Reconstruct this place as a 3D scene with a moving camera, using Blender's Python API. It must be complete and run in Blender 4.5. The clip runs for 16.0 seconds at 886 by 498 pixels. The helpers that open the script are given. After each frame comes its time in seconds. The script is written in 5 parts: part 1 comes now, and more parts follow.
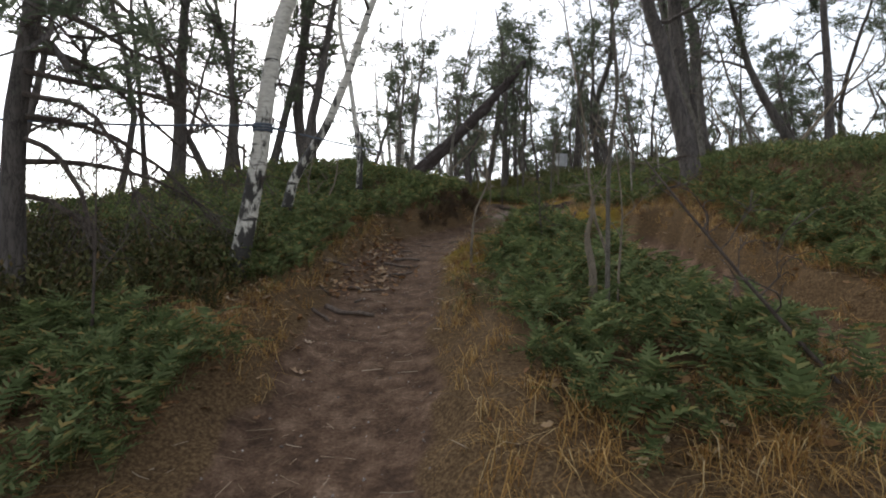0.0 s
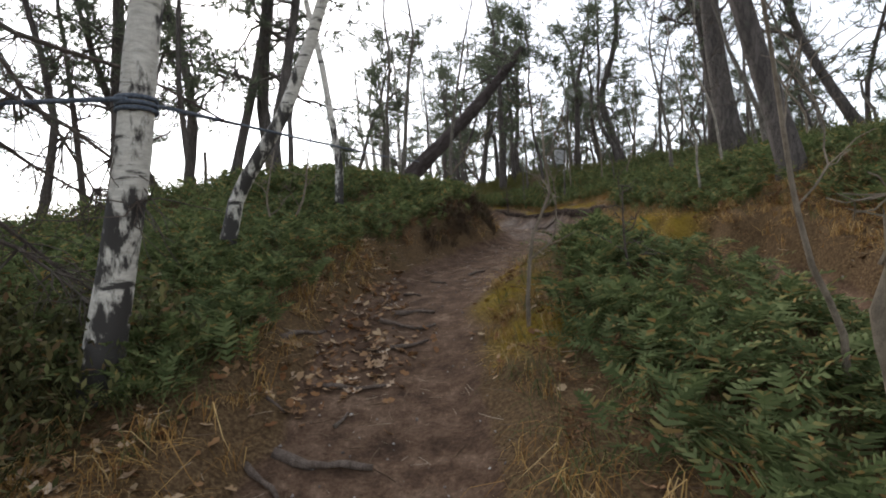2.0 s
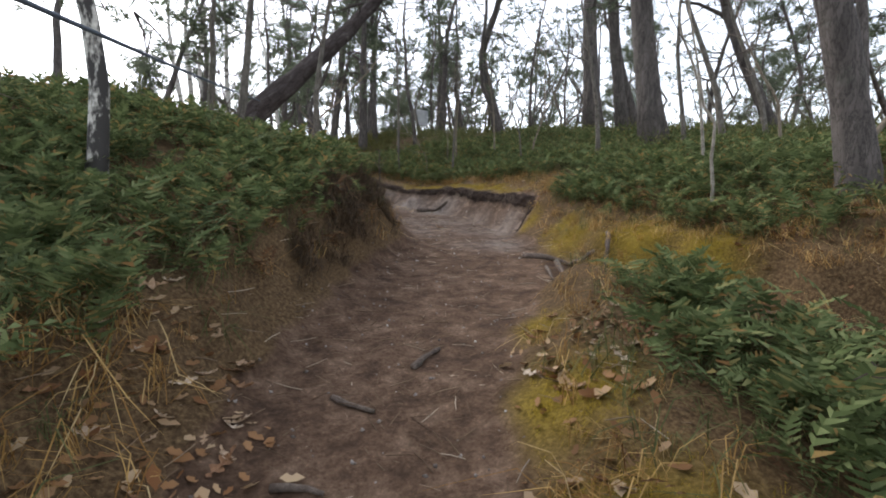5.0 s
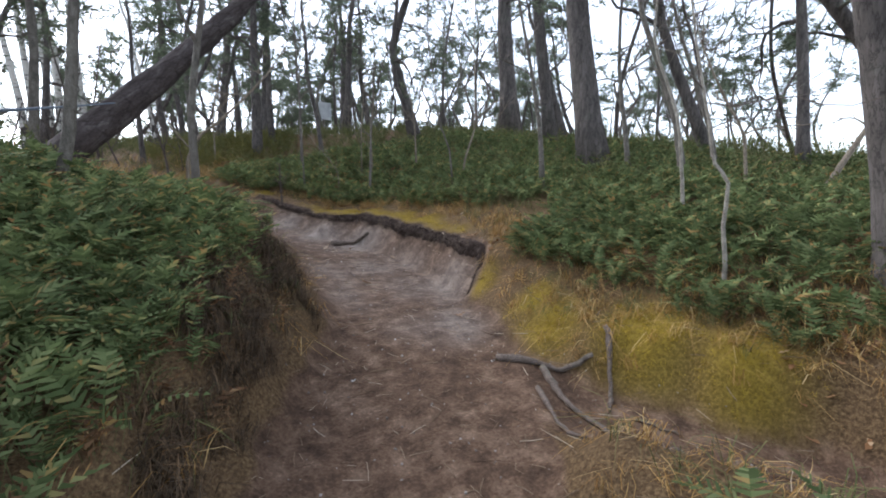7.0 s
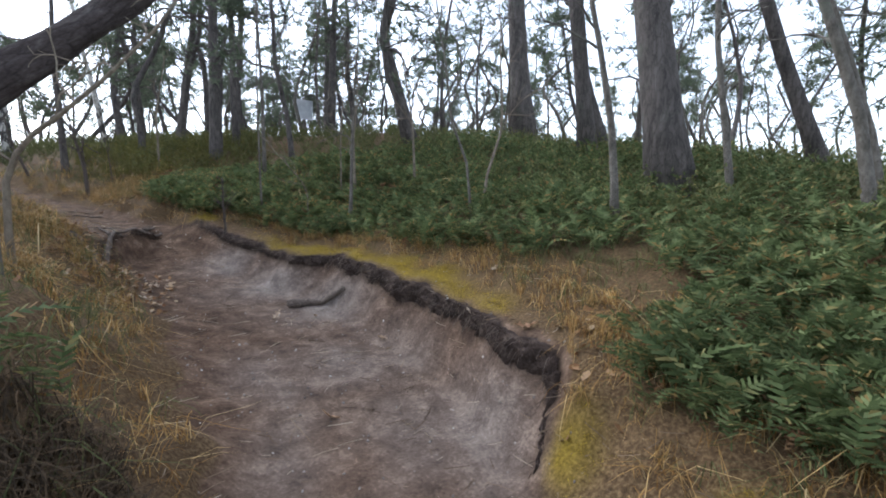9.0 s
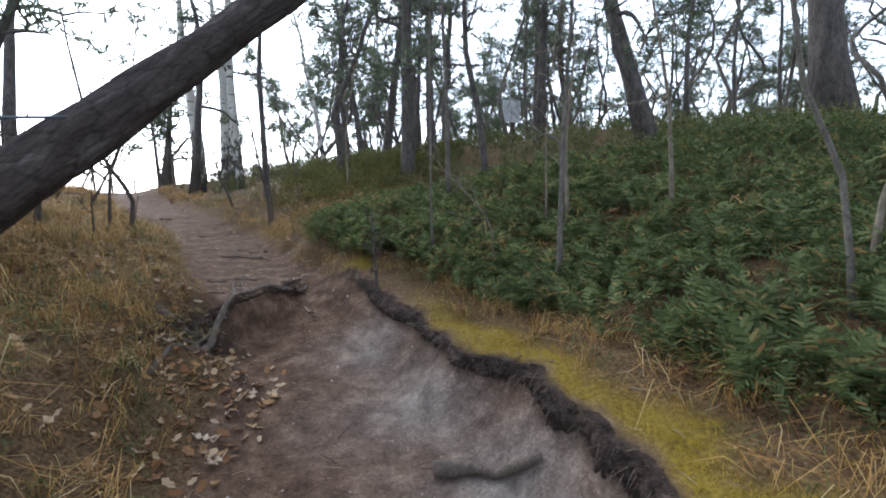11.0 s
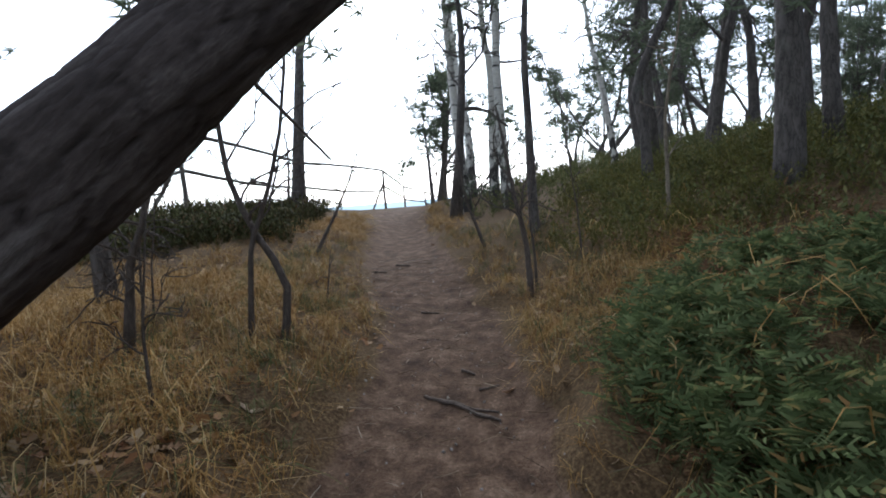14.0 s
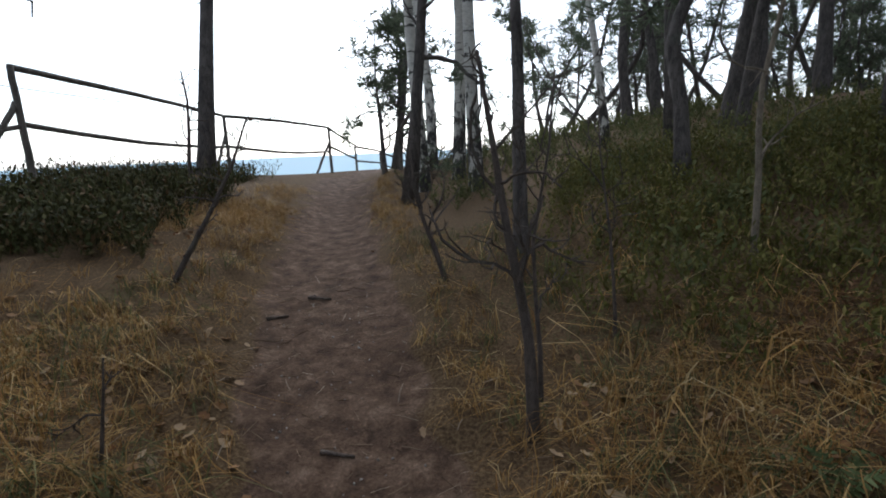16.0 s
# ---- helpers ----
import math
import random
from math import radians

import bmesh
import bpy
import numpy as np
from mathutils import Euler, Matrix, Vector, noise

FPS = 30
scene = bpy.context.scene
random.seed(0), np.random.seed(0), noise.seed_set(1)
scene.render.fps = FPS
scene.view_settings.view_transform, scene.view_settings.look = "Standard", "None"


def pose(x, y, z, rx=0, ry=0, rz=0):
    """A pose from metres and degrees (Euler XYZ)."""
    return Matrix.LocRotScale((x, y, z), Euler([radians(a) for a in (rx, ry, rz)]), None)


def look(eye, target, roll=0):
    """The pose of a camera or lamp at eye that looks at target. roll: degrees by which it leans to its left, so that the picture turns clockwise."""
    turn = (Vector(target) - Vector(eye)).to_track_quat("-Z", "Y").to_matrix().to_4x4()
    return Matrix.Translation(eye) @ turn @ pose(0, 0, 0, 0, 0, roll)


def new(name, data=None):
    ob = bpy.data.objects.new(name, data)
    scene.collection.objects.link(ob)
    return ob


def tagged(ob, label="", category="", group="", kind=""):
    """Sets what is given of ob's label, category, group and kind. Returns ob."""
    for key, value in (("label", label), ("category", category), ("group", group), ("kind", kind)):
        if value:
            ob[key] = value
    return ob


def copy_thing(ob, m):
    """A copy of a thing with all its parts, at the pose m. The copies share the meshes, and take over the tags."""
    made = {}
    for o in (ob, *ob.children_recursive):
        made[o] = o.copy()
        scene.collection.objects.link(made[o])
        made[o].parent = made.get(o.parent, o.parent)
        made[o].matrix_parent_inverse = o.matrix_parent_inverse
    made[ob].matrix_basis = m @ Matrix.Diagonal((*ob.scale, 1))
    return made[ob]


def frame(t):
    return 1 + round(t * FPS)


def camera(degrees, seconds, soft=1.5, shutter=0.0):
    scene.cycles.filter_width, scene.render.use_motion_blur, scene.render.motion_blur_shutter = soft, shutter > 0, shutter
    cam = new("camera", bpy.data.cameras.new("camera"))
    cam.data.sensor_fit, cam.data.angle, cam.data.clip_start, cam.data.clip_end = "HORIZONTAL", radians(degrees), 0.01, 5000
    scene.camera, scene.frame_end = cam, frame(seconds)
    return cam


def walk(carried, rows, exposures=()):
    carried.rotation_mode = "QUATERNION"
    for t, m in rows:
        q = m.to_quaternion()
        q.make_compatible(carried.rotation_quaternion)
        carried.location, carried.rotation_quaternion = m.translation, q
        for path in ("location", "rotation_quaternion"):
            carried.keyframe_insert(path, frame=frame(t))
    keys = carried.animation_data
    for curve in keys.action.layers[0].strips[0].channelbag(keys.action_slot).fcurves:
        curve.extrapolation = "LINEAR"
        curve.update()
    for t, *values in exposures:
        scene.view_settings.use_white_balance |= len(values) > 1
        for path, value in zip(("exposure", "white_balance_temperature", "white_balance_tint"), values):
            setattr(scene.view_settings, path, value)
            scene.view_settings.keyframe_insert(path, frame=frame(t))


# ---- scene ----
cam = camera(85.0, 16.0, soft=1.9)
METRES, EYE, TILT, LEAN, TURN = 20.0, 1.55, -1.0, 0.0, 0.0
ROWS = [
    (0.0, 0.0, 0.0, 0.0, 0.0, 0.0, -0.0),
    (0.5, -0.0026, 0.0301, 0.0024, 0.31, -0.43, 0.45),
    (1.0, -0.0091, 0.0581, 0.0069, 1.52, -0.17, 1.73),
    (1.5, -0.0134, 0.0837, 0.0137, 0.92, 0.5, 1.97),
    (2.0, -0.0165, 0.1142, 0.0192, -1.46, 0.29, 2.63),
    (2.5, -0.0255, 0.1423, 0.0245, -1.07, -0.07, 2.69),
    (3.0, -0.028, 0.1682, 0.0275, -4.1, -0.98, 0.45),
    (3.5, -0.0318, 0.1972, 0.0346, -6.34, -2.43, 1.26),
    (4.0, -0.0372, 0.2245, 0.042, -9.58, -2.7, 0.25),
    (4.5, -0.0347, 0.2535, 0.0426, -15.75, -4.06, -0.77),
    (7.0, -0.0187, 0.3536, 0.0856, -32.38, -6.7, -0.39),
    (7.5, -0.0023, 0.383, 0.0879, -35.65, -6.51, -0.88),
    (8.0, 0.0102, 0.4161, 0.0923, -37.27, -5.55, -0.91),
    (10.5, 0.0928, 0.5732, 0.1161, -16.26, -7.17, 0.53),
    (11.0, 0.1006, 0.6095, 0.1189, -8.84, -6.06, 1.17),
    (11.5, 0.1101, 0.6443, 0.1196, -3.59, -6.57, 1.39),
    (12.0, 0.1123, 0.6767, 0.125, 4.15, -6.82, 3.19),
    (12.5, 0.1078, 0.7107, 0.1325, 11.09, -6.07, 2.27),
    (13.0, 0.1049, 0.7452, 0.1331, 15.25, -5.96, 2.31),
    (13.5, 0.0917, 0.7782, 0.1371, 20.52, -6.19, 4.11),
    (14.0, 0.0753, 0.8107, 0.1462, 23.69, -5.42, 4.37),
    (14.5, 0.0654, 0.8455, 0.1468, 23.3, -6.22, 5.46),
    (15.0, 0.0541, 0.8741, 0.1486, 23.6, -6.86, 5.76),
    (15.5, 0.0421, 0.9013, 0.1628, 22.21, -8.66, 3.32),
    (16.0, 0.0354, 0.9288, 0.1672, 19.17, -10.93, 2.24),
]
walk(cam, [(t, pose(0, 0, EYE, TILT, LEAN, TURN) @ pose(METRES * x, METRES * y, METRES * z, 90 + pitch, roll, yaw)) for t, x, y, z, yaw, pitch, roll in ROWS],
     exposures=[(0.0, 0.95, 6500, 10), (3.5, 1.35, 6500, 11), (7.5, 1.75, 5750, 10), (11.0, 1.75, 5650, 8), (13.5, 1.2, 5650, 7), (15.3, 0.95, 5700, 8), (16.0, 0.65, 5800, 8)])

# ---- light: overcast sky, soft high sun ----
world = bpy.data.worlds.new("overcast")
scene.world = world
world.use_nodes = True
wn, wl = world.node_tree.nodes, world.node_tree.links
sky = wn.new("ShaderNodeTexSky")
sky.sky_type = "NISHITA"
sky.sun_disc = False
sky.sun_elevation, sky.sun_rotation = radians(38), radians(-25)
sky.air_density, sky.dust_density, sky.ozone_density = 1.0, 1.2, 1.0
haze = wn.new("ShaderNodeHueSaturation")
haze.inputs["Saturation"].default_value = 0.35
wl.new(sky.outputs[0], haze.inputs["Color"])
wl.new(haze.outputs[0], wn["Background"].inputs[0])
wn["Background"].inputs[1].default_value = 0.15
sun = new("sun", bpy.data.lights.new("sun", "SUN"))
sun.data.energy, sun.data.angle, sun.data.color = 0.8, radians(25), (1.0, 0.97, 0.92)
sun.matrix_world = look((-8, 18, 16), (0, 0, 0))


# ---- materials ----
def mat(name, rough=0.9, spec=0.2):
    m = bpy.data.materials.new(name)
    m.use_nodes = True
    b = m.node_tree.nodes["Principled BSDF"]
    b.inputs["Roughness"].default_value = rough
    b.inputs["Specular IOR Level"].default_value = spec
    return m, m.node_tree.nodes, m.node_tree.links, b


def noise_tex(n, l, scale, detail=6, rough=0.6, vec=None):
    t = n.new("ShaderNodeTexNoise")
    t.inputs["Scale"].default_value, t.inputs["Detail"].default_value, t.inputs["Roughness"].default_value = scale, detail, rough
    if vec:
        l.new(vec, t.inputs["Vector"])
    return t


def ramp(n, l, fac, stops):
    r = n.new("ShaderNodeValToRGB")
    l.new(fac, r.inputs[0])
    e = r.color_ramp.elements
    while len(e) < len(stops):
        e.new(0.5)
    for el, (p, c) in zip(e, stops):
        el.position, el.color = p, (*c, 1)
    return r.outputs[0]


def mix(n, l, fac, a, b, mode="MIX"):
    m = n.new("ShaderNodeMix")
    m.data_type, m.blend_type = "RGBA", mode
    for sock, val in ((0, fac), (6, a), (7, b)):
        if isinstance(val, bpy.types.NodeSocket):
            l.new(val, m.inputs[sock])
        elif sock == 0:
            m.inputs[0].default_value = val
        else:
            m.inputs[sock].default_value = (*val, 1)
    return m.outputs[2]


def bump(n, l, b, height, strength, distance=0.02):
    u = n.new("ShaderNodeBump")
    u.inputs["Strength"].default_value, u.inputs["Distance"].default_value = strength, distance
    l.new(height, u.inputs["Height"])
    l.new(u.outputs[0], b.inputs["Normal"])


def coords(n, kind="Object", scale=None, l=None):
    c = n.new("ShaderNodeTexCoord").outputs[kind]
    if scale:
        mp = n.new("ShaderNodeMapping")
        mp.inputs["Scale"].default_value = scale
        l.new(c, mp.inputs[0])
        return mp.outputs[0]
    return c


def bark(name, dark, light, scale=9.0, stretch=0.25, depth=0.6, warp=0.3, crack_mix=0.6):
    m, n, l, b = mat(name, 0.92, 0.15)
    v = coords(n, "Object", (1, 1, stretch), l)
    big = noise_tex(n, l, scale, 8, 0.7, v)
    vor = n.new("ShaderNodeTexVoronoi")
    vor.feature = "DISTANCE_TO_EDGE"
    vor.inputs["Scale"].default_value = scale * 1.6
    warped = mix(n, l, warp, v, big.outputs["Color"], "ADD")
    l.new(warped, vor.inputs["Vector"])
    col = ramp(n, l, big.outputs[0], [(0.3, dark), (0.7, light)])
    crack = ramp(n, l, vor.outputs[0], [(0.0, tuple(c * 0.35 for c in dark)), (0.09, (1, 1, 1))])
    col = mix(n, l, crack_mix, col, crack, "MULTIPLY")
    lich = noise_tex(n, l, 2.3, 5, 0.65, coords(n))
    col = mix(n, l, ramp(n, l, lich.outputs[0], [(0.56, (0, 0, 0)), (0.7, (0.4, 0.4, 0.4))]), col, (0.15, 0.16, 0.12))
    l.new(col, b.inputs["Base Color"])
    h = mix(n, l, 0.5, vor.outputs[0], big.outputs[0])
    bump(n, l, b, h, depth, 0.03)
    return m


def leafy(name, stops, rough=0.6, trans=0.0, patch=1.2):
    m, n, l, b = mat(name, rough, 0.06)
    g = n.new("ShaderNodeNewGeometry")
    p = noise_tex(n, l, patch, 3, 0.6, coords(n))
    c1 = ramp(n, l, g.outputs["Random Per Island"], stops)
    c2 = ramp(n, l, p.outputs[0], [(0.3, (0.72, 0.72, 0.72)), (0.7, (1.22, 1.18, 1.1))])
    l.new(mix(n, l, 1.0, c1, c2, "MULTIPLY"), b.inputs["Base Color"])
    if trans:
        t = n.new("ShaderNodeBsdfTranslucent")
        l.new(c1, t.inputs[0])
        s = n.new("ShaderNodeMixShader")
        s.inputs[0].default_value = trans
        l.new(b.outputs[0], s.inputs[1])
        l.new(t.outputs[0], s.inputs[2])
        l.new(s.outputs[0], n["Material Output"].inputs[0])
    return m


def birch_bark():
    m, n, l, b = mat("birch bark", 0.75, 0.25)
    v = coords(n, "Object", (1, 1, 5), l)
    streak = noise_tex(n, l, 3.2, 5, 0.6, v)
    fine = noise_tex(n, l, 14, 6, 0.7, coords(n, "Object", (1, 1, 3), l))
    white = ramp(n, l, fine.outputs[0], [(0.3, (0.36, 0.33, 0.28)), (0.7, (0.66, 0.62, 0.55))])
    col = mix(n, l, ramp(n, l, streak.outputs[0], [(0.58, (0, 0, 0)), (0.64, (1, 1, 1))]), white, (0.05, 0.045, 0.04))
    # old cracked black bark towards the foot
    sep = n.new("ShaderNodeSeparateXYZ")
    l.new(coords(n), sep.inputs[0])
    crack = noise_tex(n, l, 7, 5, 0.65, coords(n, "Object", (1, 1, 0.4), l))
    s = n.new("ShaderNodeMath")
    s.operation = "MULTIPLY_ADD"
    l.new(sep.outputs[2], s.inputs[0])
    s.inputs[1].default_value, s.inputs[2].default_value = 0.1, 0.365
    cmp = n.new("ShaderNodeMath")
    cmp.operation = "SUBTRACT"
    l.new(crack.outputs[0], cmp.inputs[0])
    l.new(s.outputs[0], cmp.inputs[1])
    old = ramp(n, l, cmp.outputs[0], [(0.0, (0, 0, 0)), (0.07, (1, 1, 1))])
    col = mix(n, l, old, col, (0.045, 0.04, 0.036))
    l.new(col, b.inputs["Base Color"])
    bump(n, l, b, crack.outputs[0], 0.5, 0.03)
    return m


PINE = bark("pine bark", (0.05, 0.043, 0.039), (0.155, 0.132, 0.117))
GREY = bark("grey bark", (0.06, 0.052, 0.043), (0.2, 0.175, 0.145), 16, 0.5, 0.3)
TWIG = bark("twig bark", (0.05, 0.04, 0.034), (0.14, 0.11, 0.09), 30, 0.4, 0.3)
ROOT = bark("root bark", (0.075, 0.056, 0.045), (0.23, 0.18, 0.145), 22, 0.5, 0.4)
BIRCH = birch_bark()
PALE = bark("pale young bark", (0.13, 0.11, 0.085), (0.4, 0.36, 0.3), 14, 0.6, 0.3, 0.3, 0.5)
TAN = bark("tan sapling bark", (0.1, 0.08, 0.058), (0.27, 0.22, 0.165), 18, 0.5, 0.3, 0.3, 0.4)
WOOD = bark("weathered rail", (0.08, 0.07, 0.06), (0.22, 0.19, 0.16), 14, 0.15, 0.3)
NEEDLE = leafy("pine needles", [(0.0, (0.07, 0.085, 0.055)), (0.6, (0.11, 0.13, 0.085)), (1.0, (0.16, 0.18, 0.12))], 0.6, 0.5)
FERN = leafy("fern fronds", [(0.0, (0.06, 0.08, 0.03)), (0.45, (0.1, 0.13, 0.052)), (0.86, (0.175, 0.205, 0.092)), (0.94, (0.27, 0.22, 0.085)), (1.0, (0.26, 0.15, 0.06))], 0.75, 0.3, 1.8)
SHRUB = leafy("heath shrub leaves", [(0.0, (0.075, 0.085, 0.036)), (0.7, (0.115, 0.125, 0.05)), (1.0, (0.18, 0.16, 0.07))], 0.8, 0.2)
STRAW = leafy("dry grass", [(0.0, (0.18, 0.092, 0.028)), (0.5, (0.33, 0.195, 0.066)), (0.85, (0.45, 0.3, 0.12)), (1.0, (0.52, 0.4, 0.22))], 0.7, 0.2)
MOSS = leafy("moss tufts", [(0.0, (0.16, 0.112, 0.013)), (0.6, (0.32, 0.225, 0.02)), (1.0, (0.44, 0.32, 0.04))], 0.8, 0.2)
BRACKEN = leafy("dead bracken", [(0.0, (0.09, 0.05, 0.028)), (0.6, (0.17, 0.095, 0.05)), (1.0, (0.27, 0.17, 0.09))], 0.8, 0.15)
HEATH = leafy("heath leaves", [(0.0, (0.085, 0.085, 0.025)), (0.7, (0.13, 0.125, 0.035)), (1.0, (0.2, 0.16, 0.06))], 0.75, 0.15)
BRAMBLE = leafy("dark heath", [(0.0, (0.03, 0.03, 0.014)), (0.5, (0.06, 0.062, 0.024)), (0.8, (0.09, 0.085, 0.035)), (1.0, (0.13, 0.075, 0.04))], 0.8)
HEATHER = leafy("withered heather", [(0.0, (0.045, 0.034, 0.024)), (0.6, (0.09, 0.064, 0.042)), (1.0, (0.17, 0.11, 0.065))], 0.85, 0.1)
OAK = leafy("fallen oak leaf", [(0.0, (0.17, 0.08, 0.035)), (0.6, (0.28, 0.16, 0.08)), (1.0, (0.45, 0.34, 0.22))], 0.6, 0.1)

# ---- the lie of the land (metres) ----
HILL_X = [-60, -20, -12, -6, -2.5, 0, 2.5, 5, 9, 16, 30]
HILL_Y = [-30, -8, 0, 4, 8, 12, 16, 20, 26, 36, 60]
HILL = [
    [-9, -6.0, -4.0, -3.0, -3.0, -3.0, -3.0, -3.0, -3.0, -3.0, -3.0],
    [-9, -2.2, -1.6, -1.2, -1.0, -1.0, -1.0, -0.9, -0.8, -0.6, -0.5],
    [-9, -1.2, -0.2, 0.1, 0.1, 0.05, 0.1, 0.3, 0.7, 1.0, 1.2],
    [-9, -0.9, 0.3, 0.9, 0.95, 0.95, 1.15, 1.3, 1.9, 2.2, 2.4],
    [-9, -0.7, 0.9, 2.0, 2.1, 1.95, 1.9, 2.75, 3.2, 3.4, 3.5],
    [-9, -0.6, 1.5, 2.9, 3.3, 2.9, 2.33, 3.1, 3.7, 4.0, 4.2],
    [-9, -0.6, 2.2, 3.4, 3.5, 3.0, 2.56, 3.4, 4.1, 4.5, 4.6],
    [-9, -0.6, 3.6, 3.85, 3.4, 3.1, 3.4, 4.0, 4.7, 5.0, 5.0],
    [-9, -0.4, 4.1, 3.95, 3.7, 4.0, 4.5, 4.9, 5.3, 5.3, 5.2],
    [-9, -1.0, 3.7, 4.0, 4.6, 5.0, 5.3, 5.5, 5.5, 5.4, 5.2],
    [-12, -6.0, 0.5, 3.0, 4.0, 4.5, 4.8, 4.8, 4.8, 4.6, 4.5],
]
# x, y, z, half width, softness of the left and of the right bank
TRAIL = [
    (0.2, -6.0, -0.9, 0.5, 0.8, 0.8), (-0.2, -2.0, -0.25, 0.5, 0.8, 0.8), (-0.5, 1.0, 0.18, 0.5, 0.7, 0.7),
    (-0.6, 3.0, 0.52, 0.5, 0.6, 0.6), (-0.6, 5.0, 0.95, 0.55, 0.6, 0.6), (-0.4, 7.0, 1.38, 0.6, 0.7, 0.7),
    (0.6, 8.9, 1.66, 0.7, 0.6, 0.6), (1.6, 10.6, 1.86, 0.8, 0.9, 0.7), (2.05, 12.5, 1.98, 0.85, 1.2, 0.5),
    (2.0, 14.0, 2.1, 0.85, 1.5, 0.45), (1.75, 15.3, 2.22, 0.7, 1.4, 0.4), (1.45, 16.3, 2.38, 0.6, 1.1, 0.4),
    (1.0, 17.2, 2.68, 0.6, 0.6, 0.4), (0.3, 18.8, 2.88, 0.55, 0.7, 0.5), (-0.5, 20.4, 3.02, 0.5, 0.8, 0.5),
    (-1.8, 22.4, 3.25, 0.55, 0.9, 0.5), (-4.2, 26.5, 3.5, 0.6, 1.0, 0.6), (-7.0, 32.0, 3.75, 0.8, 1.0, 0.8), (-8.5, 37.0, 3.8, 0.9, 1.2, 1.2), (-9.5, 44.0, 3.6, 0.9, 1.5, 1.5),
]
BRANCH = [(3.6, 1.0, 0.25, 0.38, 0.5, 0.4), (3.0, 3.4, 0.62, 0.4, 0.5, 0.35), (2.9, 5.6, 1.1, 0.4, 0.5, 0.28), (2.7, 7.6, 1.5, 0.4, 0.4, 0.25), (1.9, 9.4, 1.72, 0.4, 0.5, 0.4)]


def smooth(t):
    t = np.clip(t, 0, 1)
    return t * t * (3 - 2 * t)


def spline(rows, step=0.05):
    p = np.array(rows, float)
    p = np.vstack([2 * p[0] - p[1], p, 2 * p[-1] - p[-2]])
    out = []
    for i in range(1, len(p) - 2):
        n = max(2, int(np.linalg.norm(p[i + 1, :2] - p[i, :2]) / step))
        t = np.linspace(0, 1, n, endpoint=False)[:, None]
        a, b, c, d = p[i - 1:i + 3]
        out.append(0.5 * (2 * b + (c - a) * t + (2 * a - 5 * b + 4 * c - d) * t ** 2 + (3 * b - a - 3 * c + d) * t ** 3))
    return np.vstack(out)


TRAIL_S, BRANCH_S = spline(TRAIL), spline(BRANCH)


def catmull(t, a, b, c, d):
    return 0.5 * (2 * b + (c - a) * t + (2 * a - 5 * b + 4 * c - d) * t ** 2 + (3 * b - a - 3 * c + d) * t ** 3)


def table(x, y):
    hx, hy, h = np.array(HILL_X, float), np.array(HILL_Y, float), np.array(HILL)
    x, y = np.clip(x, hx[0], hx[-1]), np.clip(y, hy[0], hy[-1])
    i = np.clip(np.searchsorted(hx, x, "right") - 1, 0, len(hx) - 2)
    j = np.clip(np.searchsorted(hy, y, "right") - 1, 0, len(hy) - 2)
    u, v = smooth((x - hx[i]) / (hx[i + 1] - hx[i])) * 0.5 + 0.5 * (x - hx[i]) / (hx[i + 1] - hx[i]), (y - hy[j]) / (hy[j + 1] - hy[j])
    v = 0.5 * smooth(v) + 0.5 * v
    return (h[j, i] * (1 - u) + h[j, i + 1] * u) * (1 - v) + (h[j + 1, i] * (1 - u) + h[j + 1, i + 1] * u) * v


def waves(x, y, k, seed=0.0):
    """Smooth uneven relief between about -1 and 1; k: waves a metre."""
    s, f, a = 0, k * 6.283, 1.0
    for n in range(4):
        c, d = math.cos(1.1 + 2.4 * n + seed), math.sin(1.1 + 2.4 * n + seed)
        s = s + a * np.sin(f * (c * x + d * y) + 1.7 * n + seed + 1.3 * np.sin(f * 0.6 * (d * x - c * y) + seed * 3))
        f, a = f * 1.7, a * 0.62
    return s / 1.9


def near_trail(x, y, s):
    """Signed distance to the trail's edge (negative on it; second value: side, +1 right), height and banks there."""
    x, y = np.ravel(x), np.ravel(y)
    best, side, row = np.full(x.shape, 1e9), np.ones(x.shape), np.zeros((len(x), 6))
    for k in range(0, len(x), 20000):
        dx, dy = x[k:k + 20000, None] - s[None, :, 0], y[k:k + 20000, None] - s[None, :, 1]
        d2 = dx * dx + dy * dy
        j = d2.argmin(1)
        t = np.gradient(s[:, :2], axis=0)[j]
        r = np.arange(len(j))
        best[k:k + 20000] = np.sqrt(d2[r, j]) - s[j, 3]
        side[k:k + 20000] = np.sign(dx[r, j] * t[:, 1] - dy[r, j] * t[:, 0])
        row[k:k + 20000] = s[j]
    return best, side, row


